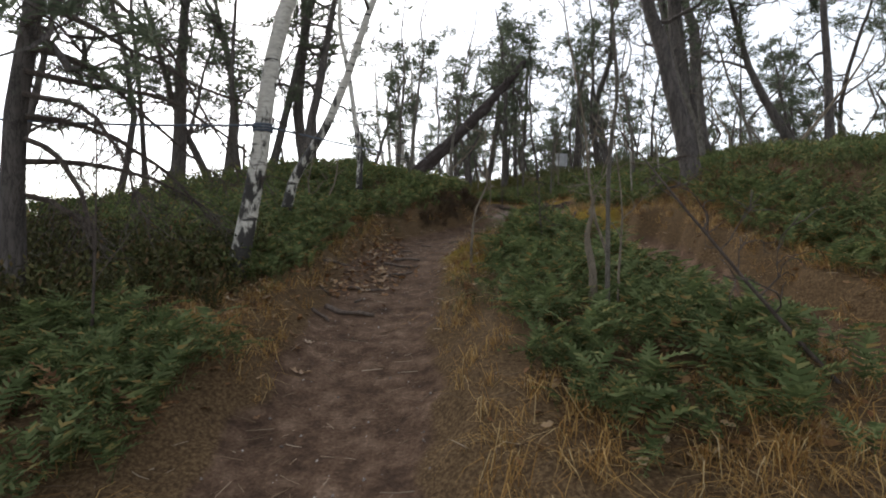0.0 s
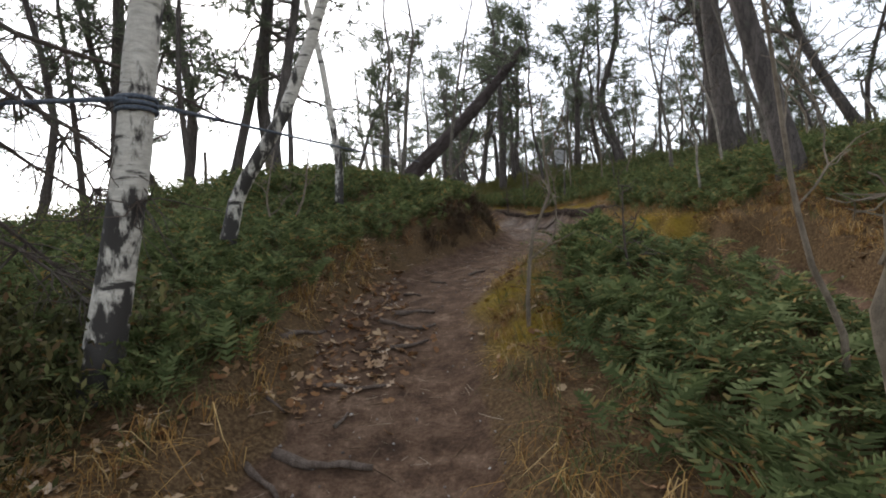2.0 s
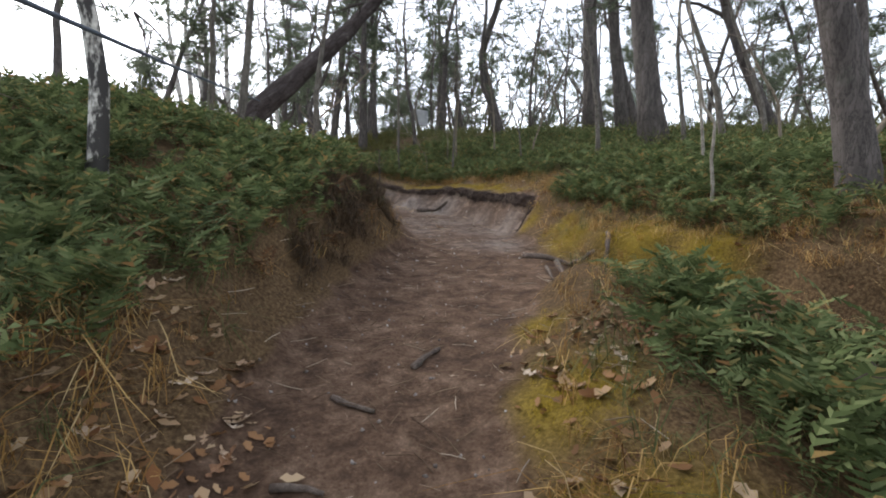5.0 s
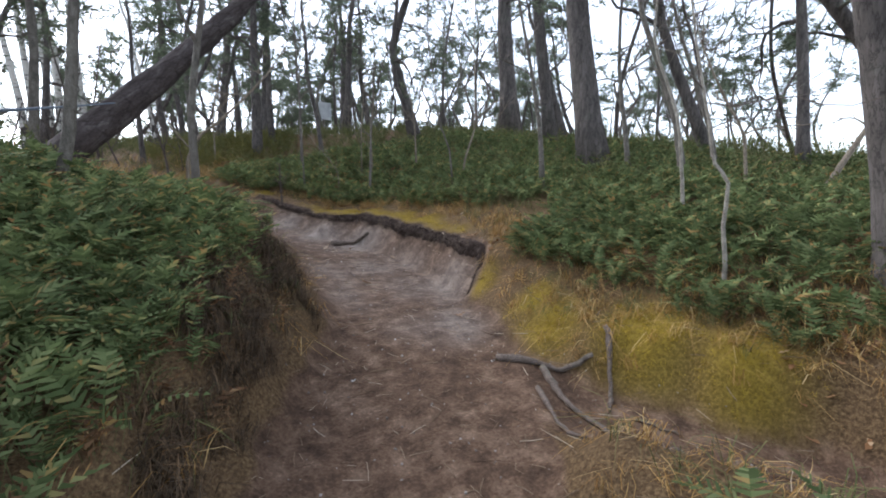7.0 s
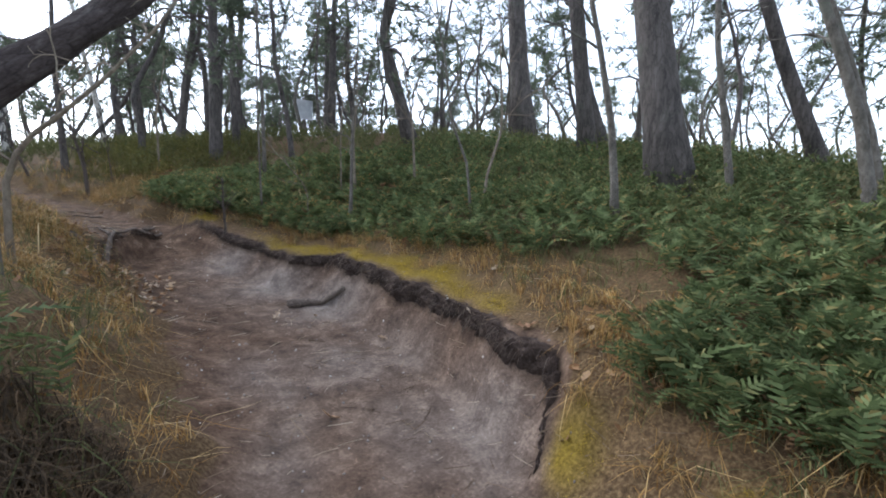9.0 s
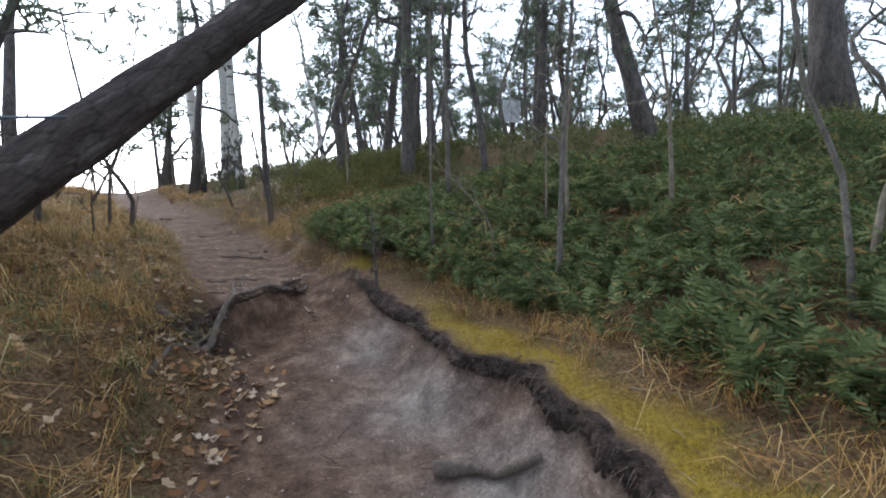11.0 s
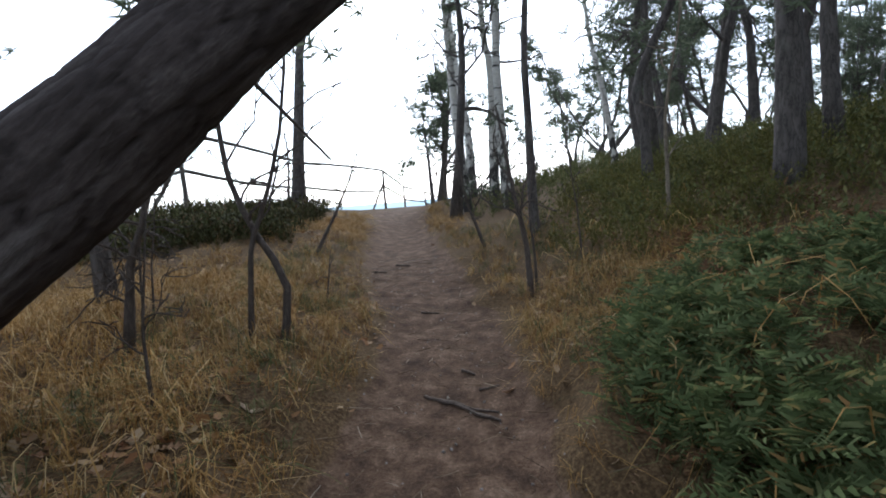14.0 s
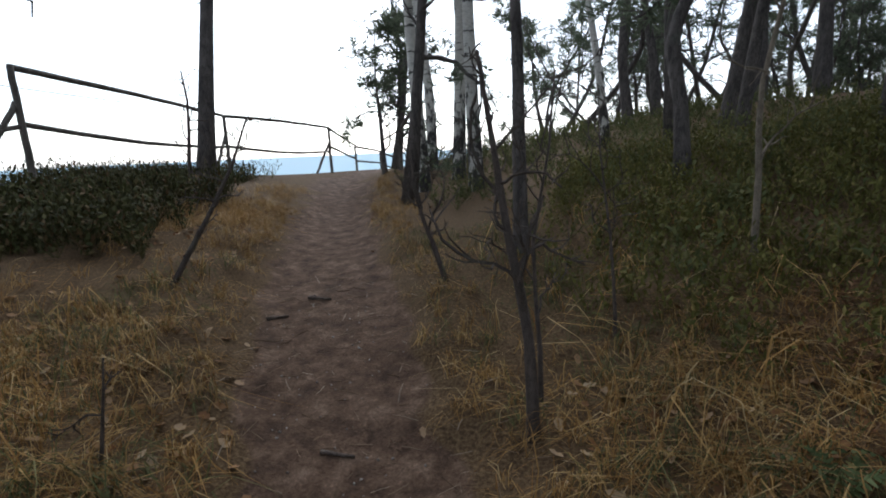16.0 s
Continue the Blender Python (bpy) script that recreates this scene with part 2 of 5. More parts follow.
def land(x, y):
    """Height of the ground, and how far off the trail's edge."""
    shape = np.shape(x)
    x, y = np.ravel(np.asarray(x, float)), np.ravel(np.asarray(y, float))
    f = table(x, y)
    off = np.full(x.shape, 1e9)
    inner = (np.abs(x) < 40) & (y > -30) & (y < 70)
    f = f + np.where(inner, 0.10, 0.6) * waves(x, y, 0.13) + 0.03 * waves(x, y, 0.6, 2.0)
    z = f.copy()
    for s in (BRANCH_S, TRAIL_S):
        d, side, row = near_trail(x, y, s)
        d = d + 0.09 * waves(x, y, 0.6, 5.0) + 0.03 * waves(x, y, 1.2, 7.0)
        soft = np.where(side > 0, row[:, 5], row[:, 4])
        w = 1 - smooth(d / soft + 0.2)
        # undercut ledge on the right of the upper bend: sand slope, then a turf lip
        lip = (side > 0) * smooth((row[:, 1] - 11.2) / 0.7) * smooth((17.5 - row[:, 1]) / 0.4) * (s is TRAIL_S)
        w = w * (1 - lip) + lip * (1 - 0.64 * smooth((d + 0.14) / 0.38) - 0.36 * smooth((d - 0.18) / 0.11))
        d = d - 0.32 * lip
        z = z * (1 - w) + (row[:, 2] - 0.03 * smooth(-d / 0.4)) * w
        off = np.minimum(off, d)
    z = z + np.where(inner, 0.008, 0) * waves(x, y, 1.4, 3.0) + np.where(inner, 0.006, 0) * waves(x, y, 3.1, 8.0)
    # step held by a root where the gully meets the upper trail
    a = ((x - 0.95) * -0.91 + (y - 16.9) * 0.41)
    z = z + 0.13 * (2 * smooth((a + 0.07) / 0.14) - 1) * (1 - smooth(np.hypot((x - 0.95) / 1.0, (y - 16.9) / 1.3))) * smooth((0.35 - off) / 0.3)
    # hollow washed out under that root
    z = z - 0.17 * np.exp(-((x - 0.66) ** 2 / 0.03 + (y - 16.3) ** 2 / 0.07)) - 0.06 * np.exp(-((x - 1.0) ** 2 + (y - 16.95) ** 2) / 0.04)
    far = np.hypot(x, y - 15)
    z = z - 30 * smooth((far - 80) / 400)
    return z.reshape(shape), off.reshape(shape)


def height(x, y):
    return float(land(np.array([x]), np.array([y]))[0][0])


# ---- mesh helpers ----
class Soup:
    """Collects vertices and faces for one mesh."""

    def __init__(self):
        self.v, self.f, self.n = [], [], 0

    def add(self, verts, faces):
        self.v.append(np.asarray(verts, float))
        self.f.extend([tuple(i + self.n for i in f) for f in faces])
        self.n += len(verts)

    def tube(self, pts, rad, sides=8, lumps=0.0, cap=True):
        pts = np.asarray(pts, float)
        k = len(pts)
        tan = np.gradient(pts, axis=0)
        tan /= np.linalg.norm(tan, axis=1)[:, None] + 1e-9
        ref = np.array([0.9, 0.1, 0.2]) if abs(tan[0][2]) > 0.6 else np.array([0.05, 0.1, 1.0])
        a = np.cross(tan, ref)
        a /= np.linalg.norm(a, axis=1)[:, None] + 1e-9
        b = np.cross(tan, a)
        th = np.linspace(0, 2 * math.pi, sides, endpoint=False)
        r = np.asarray(rad, float)[:, None] * np.ones((1, sides))
        if lumps:
            r = r * (1 + lumps * np.random.uniform(-1, 1, r.shape))
        ring = pts[:, None, :] + r[:, :, None] * (np.cos(th)[None, :, None] * a[:, None, :] + np.sin(th)[None, :, None] * b[:, None, :])
        faces = [(i * sides + j, i * sides + (j + 1) % sides, (i + 1) * sides + (j + 1) % sides, (i + 1) * sides + j) for i in range(k - 1) for j in range(sides)]
        if cap:
            faces += [tuple(range(sides))[::-1], tuple((k - 1) * sides + j for j in range(sides))]
        self.add(ring.reshape(-1, 3), faces)

    def mesh(self, name, material, soft=False):
        me = bpy.data.meshes.new(name)
        if self.v:
            me.from_pydata(np.vstack(self.v).tolist(), [], self.f)
        me.materials.append(material)
        if soft:
            me.polygons.foreach_set("use_smooth", [True] * len(me.polygons))
        me.update()
        return me


def scatter_mesh(name, template, faces, mats, material):
    """One mesh of many copies of a small template: mats is N x 3 x 4."""
    tv = np.asarray(template, float)
    n, k = len(mats), len(tv)
    v = (np.einsum("nij,kj->nki", mats[:, :, :3], tv) + mats[:, None, :, 3]).reshape(-1, 3)
    fl = np.array([len(f) for f in faces])
    idx = np.concatenate([np.array(f) for f in faces])
    loops = (idx[None, :] + (np.arange(n) * k)[:, None]).ravel()
    sizes = np.tile(fl, n)
    me = bpy.data.meshes.new(name)
    me.vertices.add(len(v))
    me.vertices.foreach_set("co", v.ravel())
    me.loops.add(len(loops))
    me.loops.foreach_set("vertex_index", loops.astype(np.int32))
    me.polygons.add(len(sizes))
    starts = np.concatenate([[0], np.cumsum(sizes)[:-1]])
    me.polygons.foreach_set("loop_start", starts.astype(np.int32))
    me.update(calc_edges=True)
    me.validate()
    me.materials.append(material)
    return me


def turns(yaw, pitch, roll, size, place):
    """N x 3 x 4 matrices: roll about the template's length y, lift by pitch, turn by yaw."""
    cy, sy, cp, sp, cr, sr = np.cos(yaw), np.sin(yaw), np.cos(pitch), np.sin(pitch), np.cos(roll), np.sin(roll)
    o, e = np.zeros_like(yaw), np.ones_like(yaw)
    rz = np.array([[cy, -sy, o], [sy, cy, o], [o, o, e]]).transpose(2, 0, 1)
    rx = np.array([[e, o, o], [o, cp, -sp], [o, sp, cp]]).transpose(2, 0, 1)
    ry = np.array([[cr, o, sr], [o, e, o], [-sr, o, cr]]).transpose(2, 0, 1)
    m = rz @ rx @ ry * np.asarray(size)[:, None, None]
    return np.concatenate([m, np.asarray(place)[:, :, None]], axis=2)


def part(name, me, parent, label=""):
    ob = new(name, me)
    ob.parent = parent
    return tagged(ob, label) if label else ob


def root_at(name, place, label, category, group=""):
    ob = new(name)
    ob.location = place
    ob.empty_display_size = 0.2
    return tagged(ob, label, category, group)


# ---- ground ----
def axis(lo, hi, step, far_lo, far_hi):
    inner = list(np.arange(lo, hi, step))
    a, d = [], step
    x = hi
    while x < far_hi:
        a.append(x)
        d *= 1.17
        x += d
    a.append(far_hi)
    b, d, x = [], step, lo
    while True:
        d *= 1.17
        x -= d
        if x < far_lo:
            break
        b.append(x)
    return np.array([far_lo] + b[::-1] + inner + a)


GX, GY = axis(-2.6, 4.6, 0.06, -1500, 1500), axis(1.0, 21.5, 0.06, -1500, 1500)
gx, gy = np.meshgrid(GX, GY)
gz, goff = land(gx, gy)


def ground_material():
    m, n, l, b = mat("forest floor", 0.95, 0.1)
    at = n.new("ShaderNodeAttribute")
    at.attribute_name = "cover"
    sep = n.new("ShaderNodeSeparateColor")
    l.new(at.outputs["Color"], sep.inputs[0])
    v = coords(n)
    big, mid, fine = noise_tex(n, l, 1.1, 5, 0.6, v), noise_tex(n, l, 6, 6, 0.65, v), noise_tex(n, l, 45, 5, 0.7, v)
    soil = ramp(n, l, mid.outputs[0], [(0.28, (0.045, 0.028, 0.019)), (0.5, (0.116, 0.072, 0.046)), (0.75, (0.25, 0.17, 0.116))])
    grit = ramp(n, l, fine.outputs[0], [(0.3, (0.55, 0.52, 0.5)), (0.62, (1.1, 1.1, 1.1)), (0.72, (1.9, 1.8, 1.7))])
    soil = mix(n, l, 1.0, soil, grit, "MULTIPLY")
    sand = ramp(n, l, mid.outputs[0], [(0.3, (0.14, 0.112, 0.096)), (0.7, (0.34, 0.295, 0.26))])
    sand = mix(n, l, 0.8, sand, grit, "MULTIPLY")
    litter = ramp(n, l, fine.outputs[0], [(0.3, (0.04, 0.024, 0.012)), (0.5, (0.1, 0.063, 0.032)), (0.7, (0.21, 0.14, 0.07))])
    moss = ramp(n, l, fine.outputs[0], [(0.3, (0.1, 0.068, 0.011)), (0.7, (0.28, 0.195, 0.03))])
    # peat of the ledge face; also the shade painted into the hollow
    peat_and_shade = ramp(n, l, mid.outputs[0], [(0.3, (0.018, 0.013, 0.01)), (0.7, (0.05, 0.036, 0.028))])
    edge = n.new("ShaderNodeMath")
    edge.operation = "MULTIPLY_ADD"
    l.new(big.outputs[0], edge.inputs[0])
    edge.inputs[1].default_value = 0.5
    l.new(sep.outputs[0], edge.inputs[2])
    col = mix(n, l, ramp(n, l, edge.outputs[0], [(0.62, (0, 0, 0)), (0.85, (1, 1, 1))]), litter, soil)
    col = mix(n, l, sep.outputs[2], col, sand)
    col = mix(n, l, sep.outputs[1], col, moss)
    col = mix(n, l, at.outputs["Alpha"], col, peat_and_shade)
    l.new(col, b.inputs["Base Color"])
    bump(n, l, b, mix(n, l, 0.5, fine.outputs[0], mid.outputs[0]), 0.8, 0.03)
    return m


def near_points(x, y, pts):
    """Summed soft discs (x, y, radius)."""
    s = np.zeros_like(x)
    for px, py, r in pts:
        s = np.maximum(s, 1 - smooth(np.hypot(x - px, y - py) / r))
    return s


MOSSY = [(2.75, 9.2, 0.65), (2.95, 8.6, 0.55), (2.5, 9.9, 0.5), (2.65, 10.3, 0.35), (0.35, 5.6, 0.5), (0.3, 6.4, 0.55), (0.5, 7.2, 0.5), (0.85, 8.0, 0.35), (1.9, 17.6, 0.3), (2.7, 11.2, 0.3)]
SANDY = [(2.2, 12.0, 1.3), (2.3, 13.2, 1.2), (2.5, 14.4, 1.1), (2.2, 15.4, 1.0), (1.9, 16.3, 0.7), (2.0, 10.8, 0.8)]


def moss_weight(x, y, off):
    """Cushions on the banks, and a strip along the top of the turf ledge."""
    strip = np.exp(-((off - 0.1) / 0.12) ** 2) * smooth((y - 12.1) / 0.4) * smooth((16.9 - y) / 0.5) * (x > 1.8) * np.clip(0.85 + 0.6 * waves(x, y, 0.45, 3.0), 0, 1)
    return np.maximum(near_points(x, y, MOSSY), strip)


def ground():
    ny, nx = gx.shape
    v = np.stack([gx, gy, gz], -1).reshape(-1, 3)
    i = (np.arange(ny - 1)[:, None] * nx + np.arange(nx - 1)[None, :]).ravel()
    f = np.stack([i, i + 1, i + nx + 1, i + nx], 1)
    me = bpy.data.meshes.new("ground")
    me.vertices.add(len(v))
    me.vertices.foreach_set("co", v.ravel())
    me.loops.add(len(f) * 4)
    me.loops.foreach_set("vertex_index", f.ravel().astype(np.int32))
    me.polygons.add(len(f))
    me.polygons.foreach_set("loop_start", (np.arange(len(f)) * 4).astype(np.int32))
    me.update(calc_edges=True)
    me.polygons.foreach_set("use_smooth", np.ones(len(f), bool))
    path = 1 - smooth((goff + 0.12) / 0.3)
    moss = moss_weight(gx, gy, goff) * smooth((goff + 0.1) / 0.15)
    patchy = 0.5 + 0.5 * np.clip(waves(gx, gy, 0.5, 6.0) + 0.2, -1, 1)
    sand = near_points(gx, gy, SANDY) * smooth((0.15 - goff) / 0.4) * (0.12 + 0.4 * patchy + 0.45 * smooth((goff + 0.7) / 0.35))
    d, side, row = near_trail(gx, gy, TRAIL_S)
    lip = ((side > 0) * smooth((row[:, 1] - 11.2) / 0.7) * smooth((17.5 - row[:, 1]) / 0.4)).reshape(gx.shape)
    peat_and_hollow = lip * smooth((goff + 0.13) / 0.06) * smooth((0.0 - goff) / 0.05)
    # shade of the hollow below the root step, painted as a dark spot
    peat_and_hollow = np.maximum(peat_and_hollow, 0.9 * np.exp(-((gx - 0.68) ** 2 / 0.04 + (gy - 16.35) ** 2 / 0.1)))
    col = np.stack([path, moss, sand * (1 - peat_and_hollow), peat_and_hollow], -1).reshape(-1, 4)
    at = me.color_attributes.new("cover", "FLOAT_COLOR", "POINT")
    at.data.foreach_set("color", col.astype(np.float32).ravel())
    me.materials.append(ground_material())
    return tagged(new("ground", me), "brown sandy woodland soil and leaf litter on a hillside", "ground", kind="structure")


ground()
m, n, l, b = mat("sea water", 0.7, 0.05)
b.inputs["Base Color"].default_value = (0.42, 0.57, 0.64, 1)
wv = noise_tex(n, l, 0.05, 4, 0.6, coords(n))
bump(n, l, b, wv.outputs[0], 0.3, 1.0)
SEA = m
sea = Soup()
sea.add([(-4900, -4900, -24), (4900, -4900, -24), (4900, 4900, -24), (-4900, 4900, -24)], [(0, 1, 2, 3)])
tagged(new("water", sea.mesh("water", SEA)), "pale blue sea far below the slope", "sea", kind="structure")

# ---- trees ----
def wander(start, way, length, n, bend=0.25, rise=0.0):
    """A crooked line of n + 1 points."""
    p, d = np.array(start, float), np.array(way, float)
    d /= np.linalg.norm(d)
    out = [p.copy()]
    for _ in range(n):
        d = d + np.random.normal(0, bend, 3) + np.array([0, 0, rise])
        d /= np.linalg.norm(d)
        p = p + d * length / n
        out.append(p.copy())
    return np.array(out)


def tuft_template():
    """A brush of thin needles round a short shoot."""
    rng = np.random.RandomState(4)
    v, f = [], []
    for k in range(10):
        a, up = k * 2.4, rng.uniform(-0.3, 0.9)
        d = np.array([math.cos(a), math.sin(a), 0]) * math.sqrt(max(0.05, 1 - up * up * 0.8)) + np.array([0, 0, up * 0.6])
        s = np.cross(d, rng.normal(0, 1, 3))
        s = s / np.linalg.norm(s) * 0.05
        o = d * 0.05 + np.array([0, 0, 0.3 * rng.uniform(-0.5, 0.5)])
        v += [o - s, o + s, o + d * rng.uniform(0.6, 1.05)]
        f.append((3 * k, 3 * k + 1, 3 * k + 2))
    return np.array(v), f


TUFT_V, TUFT_F = tuft_template()


def trunk_line(pts, tall):
    """The trunk from under the ground through the given points, carried on upwards to its height."""
    p = [np.array(q, float) for q in pts]
    z = height(p[0][0], p[0][1])
    foot = p[0].copy()
    foot[2] = z - 0.15
    if p[0][2] - z > 0.12:
        p = [foot] + p
    else:
        p[0] = foot
        p = [q for i, q in enumerate(p) if i == 0 or q[2] > z + 0.1]
    d, last = p[-1] - p[-2], p[-1][2]
    d = d / np.linalg.norm(d)
    while p[-1][2] < z + tall:
        d = d * 0.88 + np.array([np.random.normal(0, 0.1), np.random.normal(0, 0.1), 0.15])
        d /= np.linalg.norm(d)
        p.append(p[-1] + d * 0.9)
    rows = spline([(*q, 0, 0, 0) for q in p], 0.3)[:, :3]
    k, f = np.arange(len(rows)) * 0.3, np.random.uniform(0, 6.283, 4)
    grow = (np.minimum(k / 1.5, 1) * 0.2 + 0.8 * np.clip((rows[:, 2] - last) / 1.5, 0, 1)) * 0.05 * min(1, tall / 5)
    rows[:, 0] += grow * (np.sin(1.9 * k + f[0]) + 0.6 * np.sin(4.3 * k + f[1]))
    rows[:, 1] += grow * (np.sin(1.7 * k + f[2]) + 0.6 * np.sin(3.9 * k + f[3]))
    base = np.array([foot[0], foot[1], z])
    return rows - base, base


def arc(line):
    return np.concatenate([[0], np.cumsum(np.linalg.norm(np.diff(line, axis=0), axis=1))])


def branches(trunk, radius, first, count, reach, rise, sub, tufts=0, dead=0.2, size=0.2, tuft_list=None, bend=0.2, sides=5):
    """Limbs from the upper trunk, with side shoots; places for needle tufts go into tuft_list."""
    soups, s = [], arc(trunk)
    for k in range(count):
        u = first + (1 - first) * ((k + np.random.uniform(0, 1)) / count) ** 0.9
        at_ = u * s[-1]
        o = np.array([np.interp(at_, s, trunk[:, c]) for c in range(3)])
        r = np.interp(at_, s, radius)
        a = np.random.uniform(0, 6.283)
        way = (math.cos(a), math.sin(a), rise + np.random.normal(0, 0.25))
        ln = reach * np.random.uniform(0.5, 1.15) * (1.15 - 0.6 * (u - first) / (1.001 - first))
        line = wander(o, way, ln, 7, bend, 0.03)
        r0 = max(0.005, min(r * 0.55, 0.024 * ln + 0.004))
        soup = Soup()
        soups.append(soup)
        soup.tube(line, np.linspace(r0, min(0.005, r0 * 0.5), 8), sides, cap=False)
        bare = np.random.rand() < dead
        for j in range(sub):
            i = np.random.randint(2, 8)
            w = (line[i] - line[i - 1]) / np.linalg.norm(line[i] - line[i - 1]) + np.random.normal(0, 0.6, 3)
            tw = wander(line[i], w, ln * np.random.uniform(0.18, 0.45), 3, 0.35, 0.05)
            soup.tube(tw, np.linspace(r0 * 0.4 + 0.002, 0.0025, 4), 3, cap=False)
            if tuft_list is not None and not bare:
                for _ in range(tufts):
                    q = tw[np.random.randint(2, 4)] + np.random.normal(0, 0.15, 3) * (1, 1, 0.55)
                    tuft_list.append((*q, size * np.random.uniform(0.6, 1.3)))
    return soups


def needles(tl):
    t = np.array(tl)
    n = len(t)
    m = turns(np.random.uniform(0, 6.283, n), np.random.normal(0, 0.7, n), np.random.normal(0, 0.7, n), t[:, 3], t[:, :3])
    return scatter_mesh("needles", TUFT_V, TUFT_F, m, NEEDLE)


def radii(line, r, tip=0.15, flare=0.5):
    s = arc(line)
    return r * (1 - (1 - tip) * s / s[-1]) * (1 + flare * np.exp(-s / 0.25))


def pine(pts, r, tall, low=0.0):
    line, base = trunk_line(pts, tall)
    rad = radii(line, r, 0.2, 0.35)
    ob = root_at("pine_tree", base, "tall dark-barked pine with a thin needle crown on the slope", "tree", "pines of the wood")
    s = Soup()
    s.tube(line, rad, 14, 0.05)
    part("trunk", s.mesh("trunk", PINE, True), ob)
    tl = []
    reach = 1.5 + 3.2 * min(r, 0.25)
    low = low or min(0.55, max(0.26, 2.2 / tall))
    br = branches(line, rad, low, 15, reach, 0.15, 7, 5, 0.25, 0.27, tl, 0.34, 4)
    for q in br:
        part("branch", q.mesh("branch", PINE), ob)
    part("crown", needles(tl), ob, "grey-green pine needles")
    return ob


TRUNKS = []


def birch(pts, r, tall, material=None):
    line, base = trunk_line(pts, tall)
    rad = radii(line, r, 0.25, 0.3)
    TRUNKS.append((line + base, rad))
    ob = root_at("birch_tree", base, "slim crooked pale young birch among ferns" if material else "white birch trunk with black cracked bark at the foot", "tree", "birches beside the trail")
    s = Soup()
    s.tube(line, rad, 14, 0.04)
    part("trunk", s.mesh("trunk", material or BIRCH, True), ob)
    if tall > 3:
        br = branches(line, rad, 0.45, 11, 1.5, 0.5, 6)
        for q in br:
            part("branch", q.mesh("branch", TWIG), ob)
    return ob


def grey(pts, r, tall):
    line, base = trunk_line(pts, tall)
    rad = radii(line, r, 0.2, 0.2)
    ob = root_at("bare_tree", base, "slender bare tree with pale grey bark among green ferns", "tree", "bare young trees")
    s = Soup()
    s.tube(line, rad, 9, 0.05)
    part("trunk", s.mesh("trunk", GREY, True), ob)
    br = branches(line, rad, 0.3, 9, 1.0, 0.6, 5, bend=0.3)
    for q in br:
        part("branch", q.mesh("branch", GREY), ob)
    return ob


def snag(pts, r):
    """A broken dead stem with a splintered top."""
    z = height(*pts[0][:2])
    base = np.array([*pts[0][:2], z])
    line = spline([(pts[0][0], pts[0][1], z - 0.1, 0, 0, 0)] + [(*q, 0, 0, 0) for q in pts], 0.05)[:, :3] - base
    s = Soup()
    s.tube(line, np.linspace(r * 1.3, r * 0.55, len(line)), 10, 0.1)
    ob = root_at("dead_stump", base, "broken pale dead stem with splintered top in ferns", "stump")
    part("stem", s.mesh("stem", TAN, True), ob)
    for _ in range(4):
        t = Soup()
        way = (line[-1] - line[-3]) / np.linalg.norm(line[-1] - line[-3]) + np.random.normal(0, 0.15, 3)
        o = line[-1] + np.random.normal(0, r * 0.3, 3)
        t.tube([o - way * 0.05, o + way * 0.05, o + way * np.random.uniform(0.08, 0.16)], [r * 0.3, r * 0.22, 0.002], 5)
        part("splinter", t.mesh("splinter", TAN), ob)
    return ob


def bush(pts, r, tall, material, label, count=6):
    line, base = trunk_line(pts, min(tall, 3))
    rad = radii(line, r, 0.3, 0.2)
    ob = root_at("sapling", base, label, "sapling", "bare saplings")
    s = Soup()
    s.tube(line, rad, 8, 0.06)
    part("stem", s.mesh("stem", material, True), ob)
    br = branches(line, rad, 0.3, count, 0.25 * tall + 0.12, 0.8, 5, bend=0.3, sides=4)
    for q in br:
        part("twig", q.mesh("twig", material), ob)
    return ob


def sapling(pts, r, tall):
    return bush(pts, r, tall, TAN, "thin leafless sapling with pale grey-brown bark")


def dark(pts, r, tall):
    return bush(pts, r, tall, TWIG, "thin dark leafless sapling with crooked stem in grass", 10)


birch([(-2.01, 4.75, 1.34), (-1.90, 4.75, 1.86), (-1.79, 4.76, 2.44), (-1.65, 4.77, 3.34)], 0.094, 7.5)
birch([(-2.30, 6.90, 1.92), (-2.14, 6.91, 2.37), (-1.94, 6.90, 2.72), (-1.71, 6.90, 3.07), (-1.55, 6.90, 3.45)], 0.074, 6.5)
birch([(-1.67, 9.42, 2.36), (-1.62, 9.46, 3.07), (-1.72, 9.52, 3.88), (-1.82, 9.58, 4.62)], 0.062, 7.0)
pine([(-7.60, 13.85, 3.07), (-7.56, 13.95, 4.85), (-7.57, 14.05, 6.43)], 0.210, 9.0)
pine([(-7.47, 16.90, 3.81), (-7.24, 16.99, 5.69), (-7.58, 17.15, 7.80)], 0.154, 8.0)
pine([(-4.82, 13.56, 3.33), (-4.30, 13.63, 5.52), (-4.12, 13.66, 6.36)], 0.126, 8.0)
pine([(-3.38, 12.39, 3.32), (-3.47, 12.45, 4.11), (-3.23, 12.49, 5.32), (-3.13, 12.52, 5.88)], 0.131, 8.5)
pine([(-3.94, 13.95, 3.58), (-4.18, 13.99, 5.32), (-3.92, 14.03, 7.63)], 0.167, 9.0)
pine([(-8.00, 18.04, 4.11), (-7.80, 18.08, 6.47), (-8.04, 18.13, 8.76)], 0.175, 8.0)
pine([(-3.83, 4.30, 1.53), (-3.79, 4.32, 2.69), (-3.64, 4.34, 3.69)], 0.101, 8.0)
pine([(8.15, 15.70, 4.06), (7.85, 15.86, 6.26), (7.67, 15.97, 7.72)], 0.161, 10.0)
